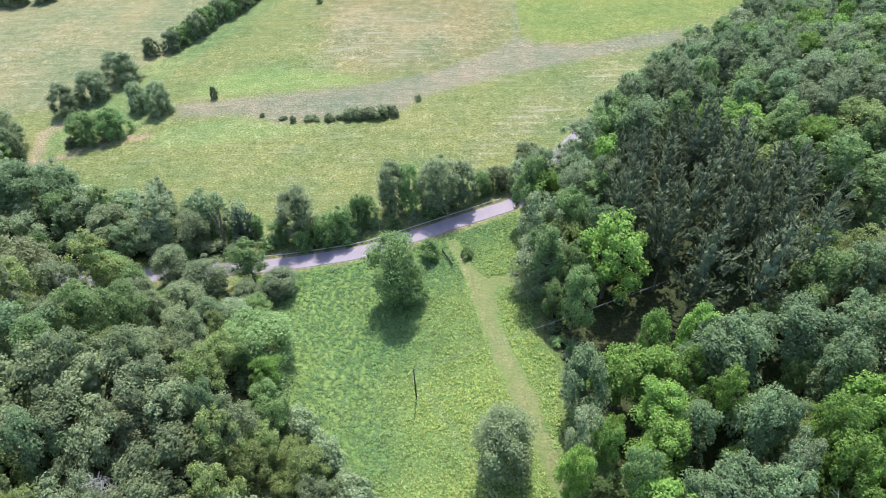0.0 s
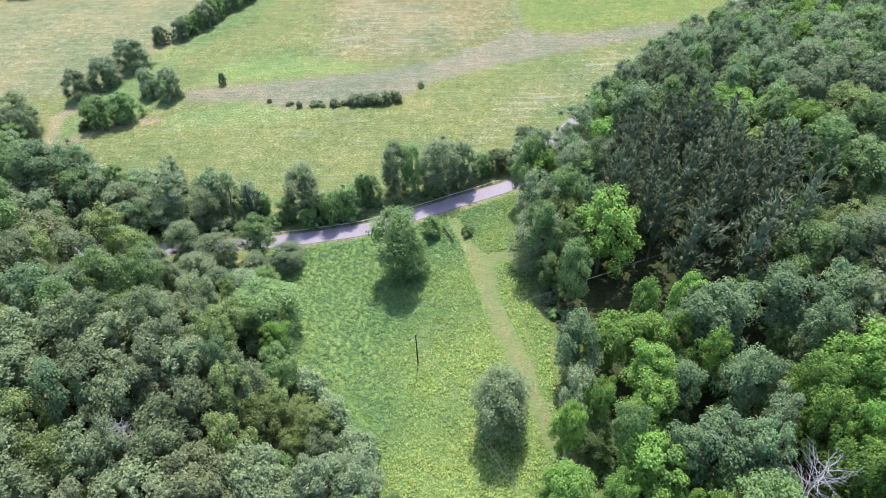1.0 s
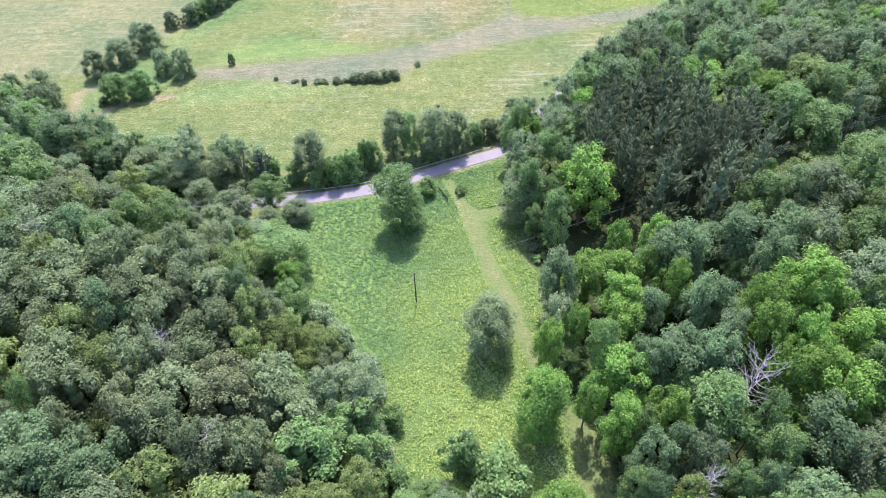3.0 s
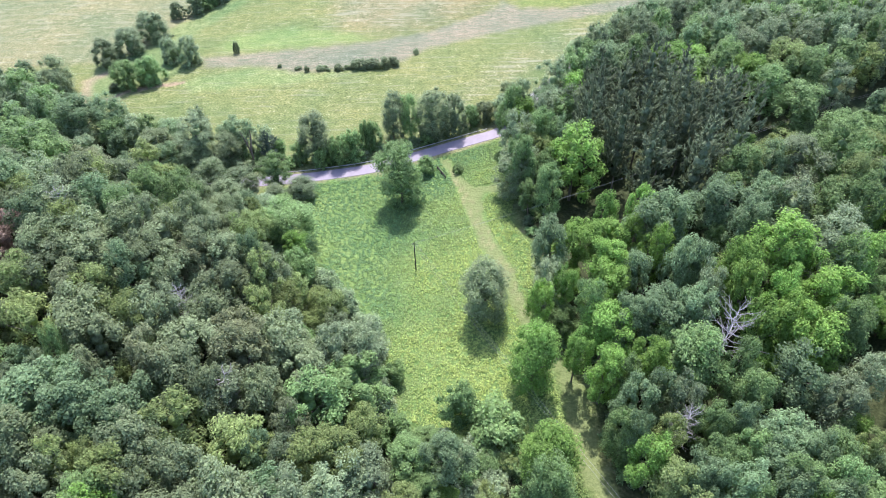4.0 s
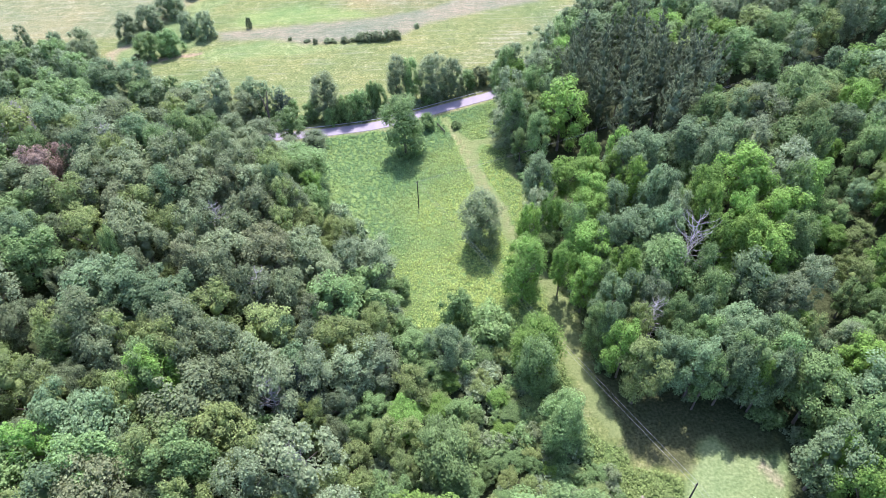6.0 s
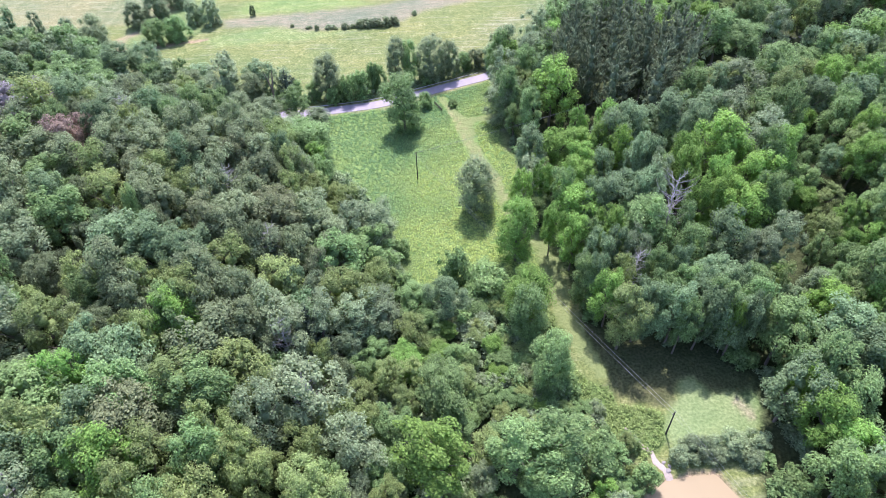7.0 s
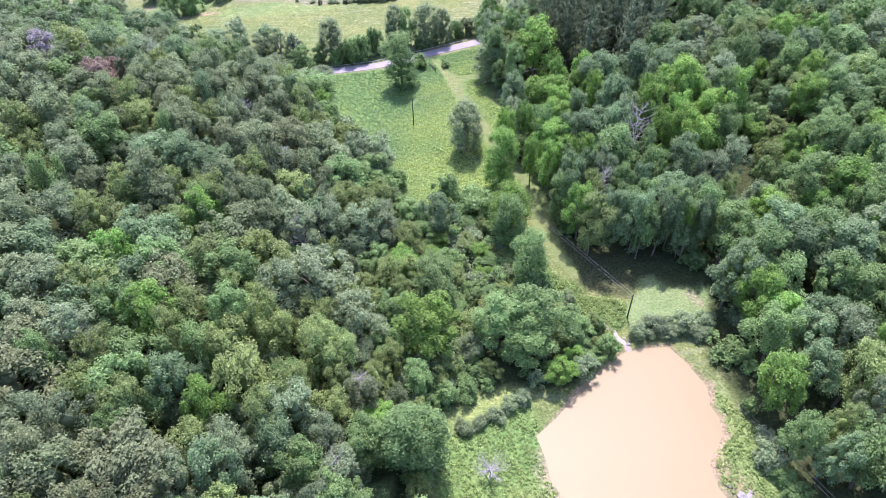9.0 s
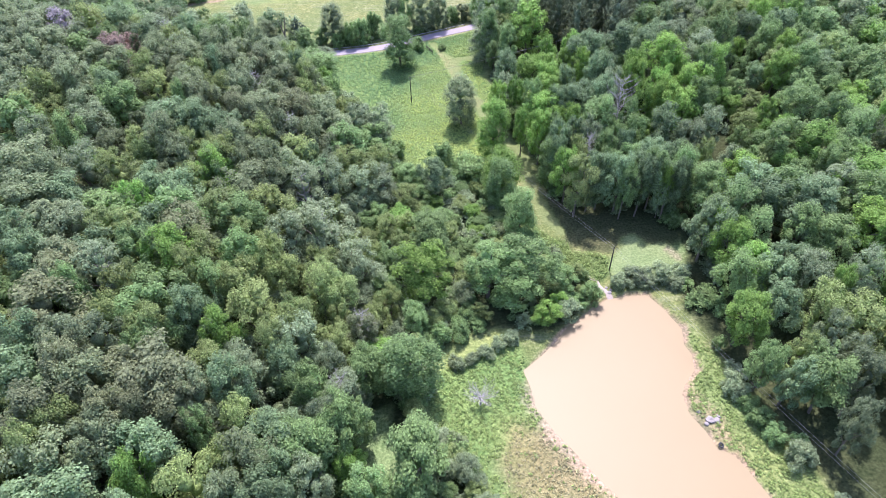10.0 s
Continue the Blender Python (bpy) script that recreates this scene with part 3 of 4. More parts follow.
def guard_rail():
    """A steel rail on posts on the far side of the road."""
    ob = new("guard_rail")
    run = [p for p in ROAD_LINE if -60 < p.x < 17]
    rail = []
    for i, p in enumerate(run):
        way = (run[min(i + 1, len(run) - 1)] - run[max(i - 1, 0)]).normalized()
        rail.append(p + Vector((-way.y, way.x, 0)) * 3.3)
    vs, fs = [], []
    prof = [(0.0, 0.45), (-0.07, 0.51), (0.0, 0.58), (-0.07, 0.65), (0.0, 0.72), (0.05, 0.72), (0.05, 0.45)]
    for i, p in enumerate(rail):
        way = (rail[min(i + 1, len(rail) - 1)] - rail[max(i - 1, 0)]).normalized()
        side = Vector((-way.y, way.x, 0))
        vs += [p + side * s + Vector((0, 0, h + at(p.x, p.y))) for s, h in prof]
    n = len(prof)
    for i in range(len(rail) - 1):
        fs += [(i * n + k, i * n + (k + 1) % n, i * n + n + (k + 1) % n, i * n + n + k) for k in range(n)]
    part("rail", mesh("rail", vs, np.array(fs), STEEL), ob, "long galvanised steel rail")
    v, f = tube([(0, 0, -0.3), (0, 0, 0.70), (0, 0, 0.76)], [0.1, 0.1, 0.06], 6)
    post = mesh("post", v, np.array(f), POLE)
    for p in rail[::2]:
        o = part("post", post, ob)
        o.location = p + Vector((0.02, 0.12, at(p.x, p.y)))
    tagged(ob, "low galvanised guard rail on dark posts beside the road", "guard rail")


guard_rail()


# ---- pond ----
def pond():
    bm = bmesh.new()
    rim = spline([(x, y) for x, y in POND] + [POND[0]], 1.2)[:-1]
    mid = Vector((sum(p.x for p in rim) / len(rim), sum(p.y for p in rim) / len(rim), 0))
    ring = []
    for p in rim:
        out = (p - mid).normalized() * 1.3
        ring.append(bm.verts.new((p.x + out.x, p.y + out.y, -0.42)))
    bm.faces.new(ring)
    bmesh.ops.triangulate(bm, faces=bm.faces[:])
    bmesh.ops.recalc_face_normals(bm, faces=bm.faces[:])
    if bm.faces[0].normal.z < 0:
        bmesh.ops.reverse_faces(bm, faces=bm.faces[:])
    me = bpy.data.meshes.new("pond_water")
    bm.to_mesh(me)
    bm.free()
    me.materials.append(WATER)
    tagged(new("water", me), "still muddy tan pond water", "pond", kind="structure")


pond()

# ---- single trees: x, y, height, radius ----
TREES = {
    "w": [(-82, 130, 19, 7.5), (-142, 203, 14, 6.2), (-136, 212, 14, 7.4), (-130, 227, 15, 7.6), (-115, 204, 13, 5.2),
          (22, 109, 18, 7.1), (21.5, 151, 11, 4.4)],
    "g": [(2.5, 145, 15, 4.4)],
    "w3": [(-18.5, 141.5, 19, 4.6), (-4.5, 143, 19, 6.2), (-44, 130.5, 18, 5.2)],
    "l4": [(-12, 141, 18, 3.8), (-25, 137, 10, 3.4), (-39, 131.5, 6.5, 3.2), (-49, 129, 8, 3.2), (9, 149, 8, 3.4)],
    "l": [(-45, 86, 18, 7.7), (22.5, -3, 18, 4.8), (34.5, 20.5, 19, 3.6), (18, 11, 19, 4.7), (-5, -74, 19, 6.4), (-8, -53, 20, 6.8), (-17, -54, 18, 4.8), (-20, -67, 20, 4.6), (-2, -9, 16, 6.2)],
    "l2": [(-126, 184, 14, 6.2), (-118, 187, 14, 5.8), (-27, -60, 18, 5.1), (-29, -74, 20, 5.7), (29, 122, 18, 6.7), (38, 132, 20, 6.3), (26, 124, 14, 4.6)],
    "y": [(-5, -26, 20, 7.6), (18.5, 38.5, 22, 5.6), (18, 17, 18, 6.0), (37.5, 106, 27, 8.0)],
    "w2": [(-107, 202, 15, 5.4)],
    "c": [(-59, 130, 13, 3.7), (-31, 3, 22, 4.9)],
    "o": [(-96, 128, 15, 6.6), (14, 152, 8, 3.6), (24, 162, 10, 4.4), (-127, 249, 9, 3.9),
          (-151, 180, 19, 7.0), (-147, 173, 16, 5.0), (-222, 309, 14, 7), (-212, 307, 13, 6), (-232, 314, 14, 7), (-201, 311, 12, 6)],
    "b": [(-126, 142, 20, 7.5), (-115, 143, 19, 7.0), (-1, 18, 15, 4.8), (70, -14, 21, 6.4)],
    "r": [(-103, 59, 40, 4.8), (-99, 64, 37, 3.6)], "q": [(-125, 76, 41, 6.4), (-119, 80, 38, 4.8)],
}
TAKEN = []
for key, rows in TREES.items():
    for x, y, h, r in rows:
        cls = key[0]
        field = y > 170 and x < -80
        open_air = field or (x < 36 or y > 20) and max(inside(w, x, y) for w in (WOOD_L, WOOD_B, WOOD_R)) < 4
        plant(cls, x, y, max(h - at(x, y), 6) * (0.84 if field else 1), r * (0.86 if field else 1), "trees of the field hedge" if field else "trees of the wood", shape="" if not open_air or cls in "pc" else "round" if h < 17 else "full")
        TAKEN.append((x, y, r))

# trees of the wood beside the track
plant("o", 9, 60.5, 19, 6.3, label="greyish green leafy tree standing alone beside the mown track", shape="full")
plant("l", -14, 107, 22, 6.8, label="tall leafy green tree standing alone in the meadow", shape="full")
TAKEN.extend([(9, 60.5, 7.2), (-14, 107, 7.6)])
for x, y, h, r in ((12, -25, 19, 7.2), (22, -22, 19, 7.6), (18, -30, 14, 6.0)):
    plant("l", x, y, h, r, name="willow_tree", label="fresh green willow with fine hanging foliage by the pond", shape="feather")
    TAKEN.append((x, y, r))


def grove(cls, *rows):
    """Trees that stand out in the wood: x, y, height of the top, radius."""
    for x, y, h, r in rows:
        plant(cls, x, y, max(h - at(x, y), 9), r * (1.12 if cls == "p" else 1.5 if x < 0 else 1.28))
        TAKEN.append((x, y, r * (0.9 if cls == "p" else 1.25)))


grove("a", (-89, 107, 24, 4.3), (-50, 70, 30, 3.0), (-86, 63, 39, 3.1), (-44, 56, 29, 3.2), (-41, 48, 27, 3.1), (-89, 47, 39, 3.4), (-73, 46, 36, 3.5), (-66, 41, 34, 3.4), (-83, 37, 37, 4.4), (-17, 23, 17, 2.8), (-51, 18, 31, 4.0), (-23, 16, 19, 3.7), (-28, 16, 22, 4.0), (-41, 15, 26, 4.6), (-67, 9, 34, 2.6), (-63, 9, 32, 2.3), (-58, 7, 33, 3.5), (-82, -4, 36, 3.5), (-61, -4, 32, 2.8), (-43, -10, 27, 4.3), (-54, -15, 30, 4.5), (-45, -23, 29, 2.9), (-39, -27, 28, 3.3), (-77, -28, 36, 3.5))
grove("a", (-70, -29, 36, 3.7), (-39, -31, 25, 3.2), (-54, -31, 31, 3.8), (-29, -33, 23, 3.7), (-24, -34, 20, 3.3), (-55, -37, 33, 3.0), (-44, -38, 29, 3.7), (-41, -43, 28, 4.6), (-32, -44, 24, 3.1), (-66, -45, 35, 2.9), (-36, -52, 26, 2.9), (-67, -52, 35, 2.7), (-57, -54, 33, 3.3), (-46, -60, 27, 3.2), (-39, -71, 26, 3.0), (-65, -75, 35, 2.8), (-40, -79, 25, 2.9), (-68, -81, 37, 2.7), (-44, -84, 29, 3.7))
grove("b", (-83, 74, 38, 3.7), (-95, 65, 40, 3.5), (-47, 62, 30, 2.3), (-70, 51, 37, 3.0), (-72, 25, 34, 3.1), (-61, 21, 33, 4.1), (-75, 19, 36, 4.9), (-68, 18, 36, 3.9), (-37, 16, 25, 2.0), (-60, 16, 33, 3.4), (-33, 9, 23, 3.0), (-70, -9, 35, 3.5), (-64, -11, 34, 4.1), (-89, -16, 37, 4.6), (-66, -25, 34, 3.8), (-91, -31, 40, 3.4), (-74, -34, 35, 4.2), (-87, -38, 39, 3.5), (-52, -47, 31, 2.9), (-33, -57, 23, 2.8), (-78, -58, 38, 2.6), (-42, -64, 29, 3.2), (-74, -67, 36, 4.0), (-33, -73, 22, 4.1))
grove("b", (-52, -78, 31, 3.8), (-31, -79, 22, 3.0), (-33, -85, 25, 3.3), (-52, -89, 29, 2.6), (-63, -89, 33, 4.7))
grove("g", (-90, 71, 39, 5.0), (-87, 52, 37, 4.2), (-57, 44, 33, 2.9), (-43, 26, 27, 4.1), (-33, 16, 22, 2.6), (-30, 5, 24, 3.9), (-37, 1, 26, 5.0), (-89, -5, 38, 4.6), (-31, -12, 24, 6.1), (-38, -19, 26, 3.8), (-21, -22, 19, 3.9), (-82, -28, 38, 4.1), (-82, -37, 36, 3.5), (-72, -40, 37, 4.1), (-24, -55, 19, 2.9), (-65, -57, 36, 3.2), (-72, -58, 35, 3.2), (-21, -61, 19, 3.2), (-24, -67, 20, 2.7), (-45, -67, 29, 3.1), (-25, -80, 19, 3.0))
grove("l", (-129, 117, 27, 5.9), (-115, 106, 27, 4.6), (-68, 83, 33, 3.1), (-74, 81, 34, 3.5), (-78, 70, 36, 3.2), (-21, 34, 17, 4.5), (-75, 29, 37, 1.7), (-29, 27, 21, 4.5), (-60, 2, 33, 3.4), (-49, -17, 29, 4.1), (-63, -18, 34, 4.0), (-77, -20, 35, 5.2), (-45, -29, 29, 3.2), (-66, -34, 35, 3.6), (-51, -38, 30, 3.0), (-61, -42, 32, 4.1), (-75, -45, 37, 2.3), (-61, -50, 34, 3.9), (-58, -58, 32, 2.7), (-27, -61, 21, 3.4), (-19, -67, 18, 2.9), (-24, -72, 18, 3.2), (-28, -74, 21, 3.9), (-44, -74, 27, 2.0))
grove("l", (-16, -81, 16, 3.0))
grove("o", (-122, 101, 28, 3.9), (-89, 95, 28, 3.8), (-94, 82, 38, 4.2), (-70, 70, 37, 3.2), (-61, 70, 35, 3.3), (-72, 65, 37, 3.9), (-66, 63, 34, 4.5), (-58, 63, 34, 3.9), (-81, 62, 37, 4.4), (-42, 61, 27, 2.9), (-51, 61, 30, 3.6), (-89, 57, 39, 3.6), (-67, 57, 35, 3.7), (-79, 53, 37, 4.2), (-60, 53, 32, 3.7), (-49, 53, 30, 4.4), (-51, 44, 29, 3.5), (-36, 41, 25, 4.2), (-61, 40, 34, 3.4), (-75, 39, 37, 4.5), (-53, 36, 30, 4.5), (-31, 35, 23, 4.4), (-70, 33, 35, 3.8), (-54, 29, 31, 3.8))
grove("o", (-38, 27, 26, 3.3), (-47, 25, 31, 2.6), (-55, 12, 33, 3.9), (-73, 11, 37, 3.7), (-48, 10, 30, 3.4), (-41, 8, 27, 3.7), (-53, 6, 31, 2.8), (-66, 3, 34, 3.4), (-45, 0, 28, 3.7), (-50, -4, 30, 5.1), (-100, -7, 41, 5.2), (-96, -19, 40, 4.5), (-89, -27, 38, 4.7), (-64, -67, 35, 4.0), (-59, -79, 34, 3.3), (-36, -80, 27, 3.4), (-63, -82, 35, 4.3), (-38, -87, 27, 2.7))
grove("v", (-67, 25, 36, 1.6))
grove("v", (-106, 109, 23, 4.6), (-56, 57, 32, 3.1), (-80, 46, 36, 2.9), (-45, 41, 28, 4.1), (-43, 34, 29, 4.0), (-60, 30, 34, 3.2), (-32, 23, 23, 2.7), (-59, -24, 34, 4.3), (-80, -40, 37, 4.1), (-18, -42, 16, 2.5), (-79, -51, 37, 4.9), (-59, -62, 32, 3.6), (-70, -64, 37, 3.0), (-53, -65, 32, 5.2), (-50, -70, 29, 3.6), (-56, -73, 32, 2.7), (-59, -74, 34, 2.9), (-70, -75, 36, 3.8))
grove("w", (-20, 43, 19, 4.1), (-25, 41, 21, 4.0), (-16, 14, 15, 4.1), (-23, 10, 19, 3.9), (-30, -49, 23, 3.9), (-39, -61, 27, 3.6))
grove("y", (-57, -1, 33, 2.9), (-71, -15, 36, 2.9), (-61, -31, 34, 3.7), (-46, -51, 27, 2.8), (-52, -84, 30, 2.3))
grove("b", (58, 6, 23, 3.4), (44, 9, 21, 3.0), (65, 4, 22, 3.4))
grove("l", (62, 9, 24, 3.4), (53, 5, 20, 2.8), (69, 8, 23, 3.4))
grove("p", (64, 138, 37, 5.2), (51, 135, 36, 5.2), (47, 131, 35, 4.4), (54, 125, 35, 5.5), (66, 124, 35, 5), (71, 120, 39, 4.2), (44, 118, 35, 4.5), (58, 116, 37, 5.8), (78, 111, 38, 4.7), (68, 107, 37, 5.1), (50, 106, 37, 5.1), (62, 105, 36, 4.6), (82, 104, 40, 3.9), (72, 102, 37, 4.2), (77, 98, 37, 4.1), (55, 96, 35, 5.3), (68, 94, 37, 6.1))
grove("a", (113, 148, 31, 5.5), (101, 79, 36, 4.5), (41, 19, 22, 2.7), (77, 14, 22, 2.6), (40, 7, 22, 4.2), (84, -44, 22, 4.1), (90, -49, 22, 5.0), (75, -55, 20, 2.6))
grove("b", (36, 118, 23, 3.7), (87, 93, 29, 3.7), (81, 79, 29, 4.2), (70, 78, 29, 5.3), (53, 75, 27, 5.3), (57, 75, 27, 4.6), (26, 72, 22, 4.3), (73, 69, 30, 4.0), (46, 60, 22, 3.3), (54, 60, 28, 3.9), (58, 58, 27, 3.2), (47, 48, 23, 5.2), (41, 46, 22, 3.5), (53, 46, 25, 4.0), (71, 30, 24, 4.7), (42, 27, 23, 2.8), (37, 26, 22, 3.3), (56, 21, 22, 2.4), (36, 19, 22, 2.1), (63, 18, 20, 4.9), (67, 13, 22, 2.9), (61, 12, 22, 3.7), (47, 10, 22, 3.3), (52, 8, 22, 3.8))
grove("b", (68, 5, 22, 2.7), (86, -2, 23, 5.0), (96, -12, 26, 5.4), (86, -28, 20, 4.4), (81, -32, 19, 4.4), (77, -41, 19, 3.6), (73, -60, 18, 3.2))
grove("g", (103, 154, 31, 4.7), (36, 134, 23, 4.5), (42, 132, 25, 4.5), (122, 131, 31, 4.3), (30, 129, 25, 3.9), (93, 92, 31, 5.6), (86, 75, 31, 5.2), (90, 62, 32, 6.2), (25, 62, 20, 3.8), (59, 51, 27, 3.1), (84, 28, 24, 3.7), (77, 25, 22, 4.2), (47, 25, 23, 3.1), (106, -7, 26, 4.8), (86, -34, 22, 4.3), (97, -36, 25, 3.8), (83, -51, 21, 3.0), (85, -58, 20, 3.2), (85, -63, 21, 3.1), (80, -72, 21, 2.6))
grove("l", (46, 159, 24, 5.5), (93, 151, 30, 4.7), (115, 139, 31, 5.0), (20, 135, 24, 3.6), (101, 130, 30, 5.2), (107, 123, 29, 5.6), (31, 121, 24, 3.8), (23, 108, 23, 3.6), (28, 95, 22, 3.4), (80, 92, 29, 4.9), (103, 91, 36, 4.8), (105, 84, 35, 3.9), (93, 75, 31, 4.8), (99, 72, 35, 4.0), (87, 53, 31, 3.7), (34, 52, 23, 2.8), (82, 40, 27, 3.5), (86, 39, 24, 3.5), (50, 37, 22, 5.3), (53, 34, 24, 4.4), (59, 33, 25, 2.8), (37, 32, 21, 2.5), (60, 25, 23, 3.6))
grove("l", (51, 20, 22, 2.7), (55, 15, 20, 2.9), (50, 13, 20, 3.4), (72, 12, 21, 3.9), (112, 5, 26, 4.3), (74, 1, 21, 4.7), (93, -4, 24, 4.9), (109, -12, 27, 5.1), (82, -16, 20, 4.3), (91, -19, 23, 3.9), (73, -32, 20, 4.0), (69, -56, 18, 2.9), (79, -62, 21, 4.5))
grove("w", (37, 151, 25, 4.8), (26, 140, 25, 3.7), (22, 119, 25, 4.8))
grove("y", (78, 156, 27, 5.4), (85, 155, 26, 5.4), (97, 142, 29, 4.5), (82, 101, 27, 3.4), (43, 83, 22, 2.9), (51, 82, 26, 3.3), (41, 75, 21, 4.3), (34, 74, 20, 4.7), (46, 74, 22, 2.8), (40, 65, 21, 4.1), (50, 65, 26, 2.9), (76, 59, 32, 5.3), (37, 58, 20, 4.4), (27, 58, 20, 2.6), (68, 56, 30, 3.7), (92, 55, 31, 4.1), (79, 55, 29, 4.1), (21, 53, 22, 2.8), (66, 51, 30, 3.7), (83, 49, 29, 4.6), (73, 48, 27, 3.0), (35, 45, 20, 4.7), (68, 42, 27, 3.9), (73, 42, 26, 3.5))
grove("y", (28, 40, 20, 2.6), (77, 37, 26, 4.9), (43, 36, 22, 3.3), (33, 34, 21, 3.3), (38, 14, 20, 3.4), (106, 9, 28, 5.2), (64, 5, 21, 1.9), (113, -2, 26, 5.7), (74, -13, 18, 2.6), (74, -20, 20, 4.0), (78, -25, 18, 3.9), (91, -38, 22, 2.5), (69, -43, 19, 4.2))

for cls, x, y, h, r in (("o", -73.6, 113.5, 13, 4.6), ("o", -62.6, 108, 14, 5.4), ("o", -66, 100, 11, 4.4), ("w", -45.6, 109, 8, 4.6), ("w", -52, 105, 8, 3.8), ("l", -48.5, 100, 8, 3.6),
                        ("w", -53, 95, 10, 4.0), ("l", -80.5, 107, 14, 4.4), ("w", -82, 126, 12, 4.6), ("o", -72, 128, 13, 5.0), ("l", -90, 112, 13, 4.6)):
    plant(cls, x, y, h, r, shape="full")
    TAKEN.append((x, y, r))
plant("l", -53, 113.5, 14.5, 5.0, shape="broad", label="airy light green tree with a bare trunk by the road")
TAKEN.append((-53, 113.5, 5.6))

BUSHES = {
    "l": [(-27, 135, 12, 2.5), (-31, 131, 11, 3.6), (-36, 128, 11, 3.3), (-41, 126, 7, 2.3), (-57, 133, 7, 2.4), (-6.5, 122.5, 6, 2.7), (3.6, 123, 2.2, 1.8), (2, 32, 11, 3.9), (10, 26, 9, 5.5),
          (4.3, -37, 4.5, 2.6), (8.3, -35, 3.5, 2.2), (6, -32, 5, 2.8), (38, -27, 6, 2.7), (-1, -39, 6, 2.8), (-62, 299, 3, 1.6), (67, -64, 4, 2.6), (69, -68, 4, 2.5), (66.5, -60, 3.5, 2.2)],
    "w": [(50.5, -20.6, 4.4, 3.0), (54.4, -22.4, 2.8, 2.4), (57.8, -20.4, 5.0, 3.3), (61.4, -23, 3.2, 2.4), (63.5, -20, 4.2, 2.6), (65, -56, 5, 3.1), (31, -33, 6, 3.0), (3, -46.5, 2.6, 1.9), (6.5, -45, 2.4, 1.8), (10, -43.2, 2.6, 1.9), (13.5, -41.2, 2.8, 2.0), (16.5, -39.8, 3.0, 2.0), (72, -73, 5, 3), (47, -22, 4, 2.5)],
    "o": [(-90, 211, 5.2, 1.3), (-132, 181, 2.8, 2.1), (-12, 206, 2.0, 1.5), (-61, 195.4, 1.1, 1.5), (-57, 193.6, 2.4, 1.1), (-51.5, 195, 1.7, 2.2), (-48.5, 193.8, 1.1, 1.1), (-44, 194.5, 2.4, 2.0), (-40, 194.9, 1.5, 1.4), (-37, 195, 3.6, 2.5), (-33, 195, 4.0, 2.7),
          (-29, 195, 3.8, 2.7), (-25, 195.5, 4.2, 2.8), (-21, 196, 3.8, 2.6), (-69, 197.5, 1.4, 1.0)],
}
for cls, rows in BUSHES.items():
    for x, y, h, r in rows:
        plant(cls, x, y, h, r, "bushes", "bush", "rounded leafy green bush in rough grass", "bush", "bush")
        TAKEN.append((x, y, r))

# the field hedge, an unbroken row of shrubs and small trees
for i in range(17):
    x, y = -119 + 2.2 * i + rng.uniform(-0.8, 0.8), 253 + 4.6 * i
    plant("l" if i % 3 else "w", x, y, rng.uniform(8, 11), rng.uniform(3.6, 4.8), "trees of the field hedge", label="leafy green small tree in the hedge between fields", shape="round")
for x, y, h, r in ((-20.4, 53.3, 8, 3.8), (-18, 47.6, 7, 3.2), (-26.5, 61, 9, 3.8), (-32, 66.5, 9, 3.6), (-16, 33, 8, 3.6)):
    plant("w", x, y, h, r, "bushes", "bush", "pale green willow bush at the meadow's edge", "bush", "bush")
    TAKEN.append((x, y, r))
for x, y, h, r in ((-13.3, 41.5, 6, 2.6), (-11.5, 27, 7, 3.2)):
    plant("l", x, y, h, r, "bushes", "bush", "fresh green bush at the meadow's edge", "bush", "bush")
    TAKEN.append((x, y, r))

# bleached dead trees
for x, y, h, r in ((57.5, 37, 31, 6.2), (45, 19.5, 22, 3.4), (-89, 69, 40, 3.0), (-43, 26, 28, 3.0), (-36, -1, 26, 3.0), (-30, -14, 23, 3.0), (-18, -42, 17, 3.0), (-21, -61, 19, 3.0), (-56, 44, 33, 3.0), (-71, -40, 36, 3.0), (7.7, -57, 3.8, 3.6)):
    v, f = bare(int(x) + 200, h - at(x, y), r)
    ob = new("dead_tree", mesh("dead_tree", v, f, DEAD))
    ob.location = (x, y, at(x, y))
    tagged(ob, "bleached leafless dead tree with bare branches", "dead tree")
    TAKEN.append((x, y, r * 0.8))


def snag(x, y, h):
    """A forked bare trunk."""
    v, f = join([tube([(0, 0, -0.5), (0.1, 0, h * 0.45), (1.1, 0.2, h * 0.8), (1.3, 0.1, h)], [0.42, 0.34, 0.2, 0.08]),
                 tube([(0.05, 0, h * 0.4), (-0.9, 0.1, h * 0.7), (-1.9, 0, h * 0.97)], [0.3, 0.2, 0.07]),
                 tube([(-0.6, 0.1, h * 0.6), (-0.2, 0.3, h * 0.85)], [0.14, 0.05], 5), tube([(0.8, 0.1, h * 0.7), (0.4, 0.3, h * 0.93)], [0.12, 0.05], 5)])
    ob = new("dead_tree", mesh("dead_tree", v, f, BARK))
    ob.location = (x, y, at(x, y))
    tagged(ob, "forked dead trunk standing at the field's edge", "dead tree")
    TAKEN.append((x, y, 4.5))


snag(-64.5, 128, 14)


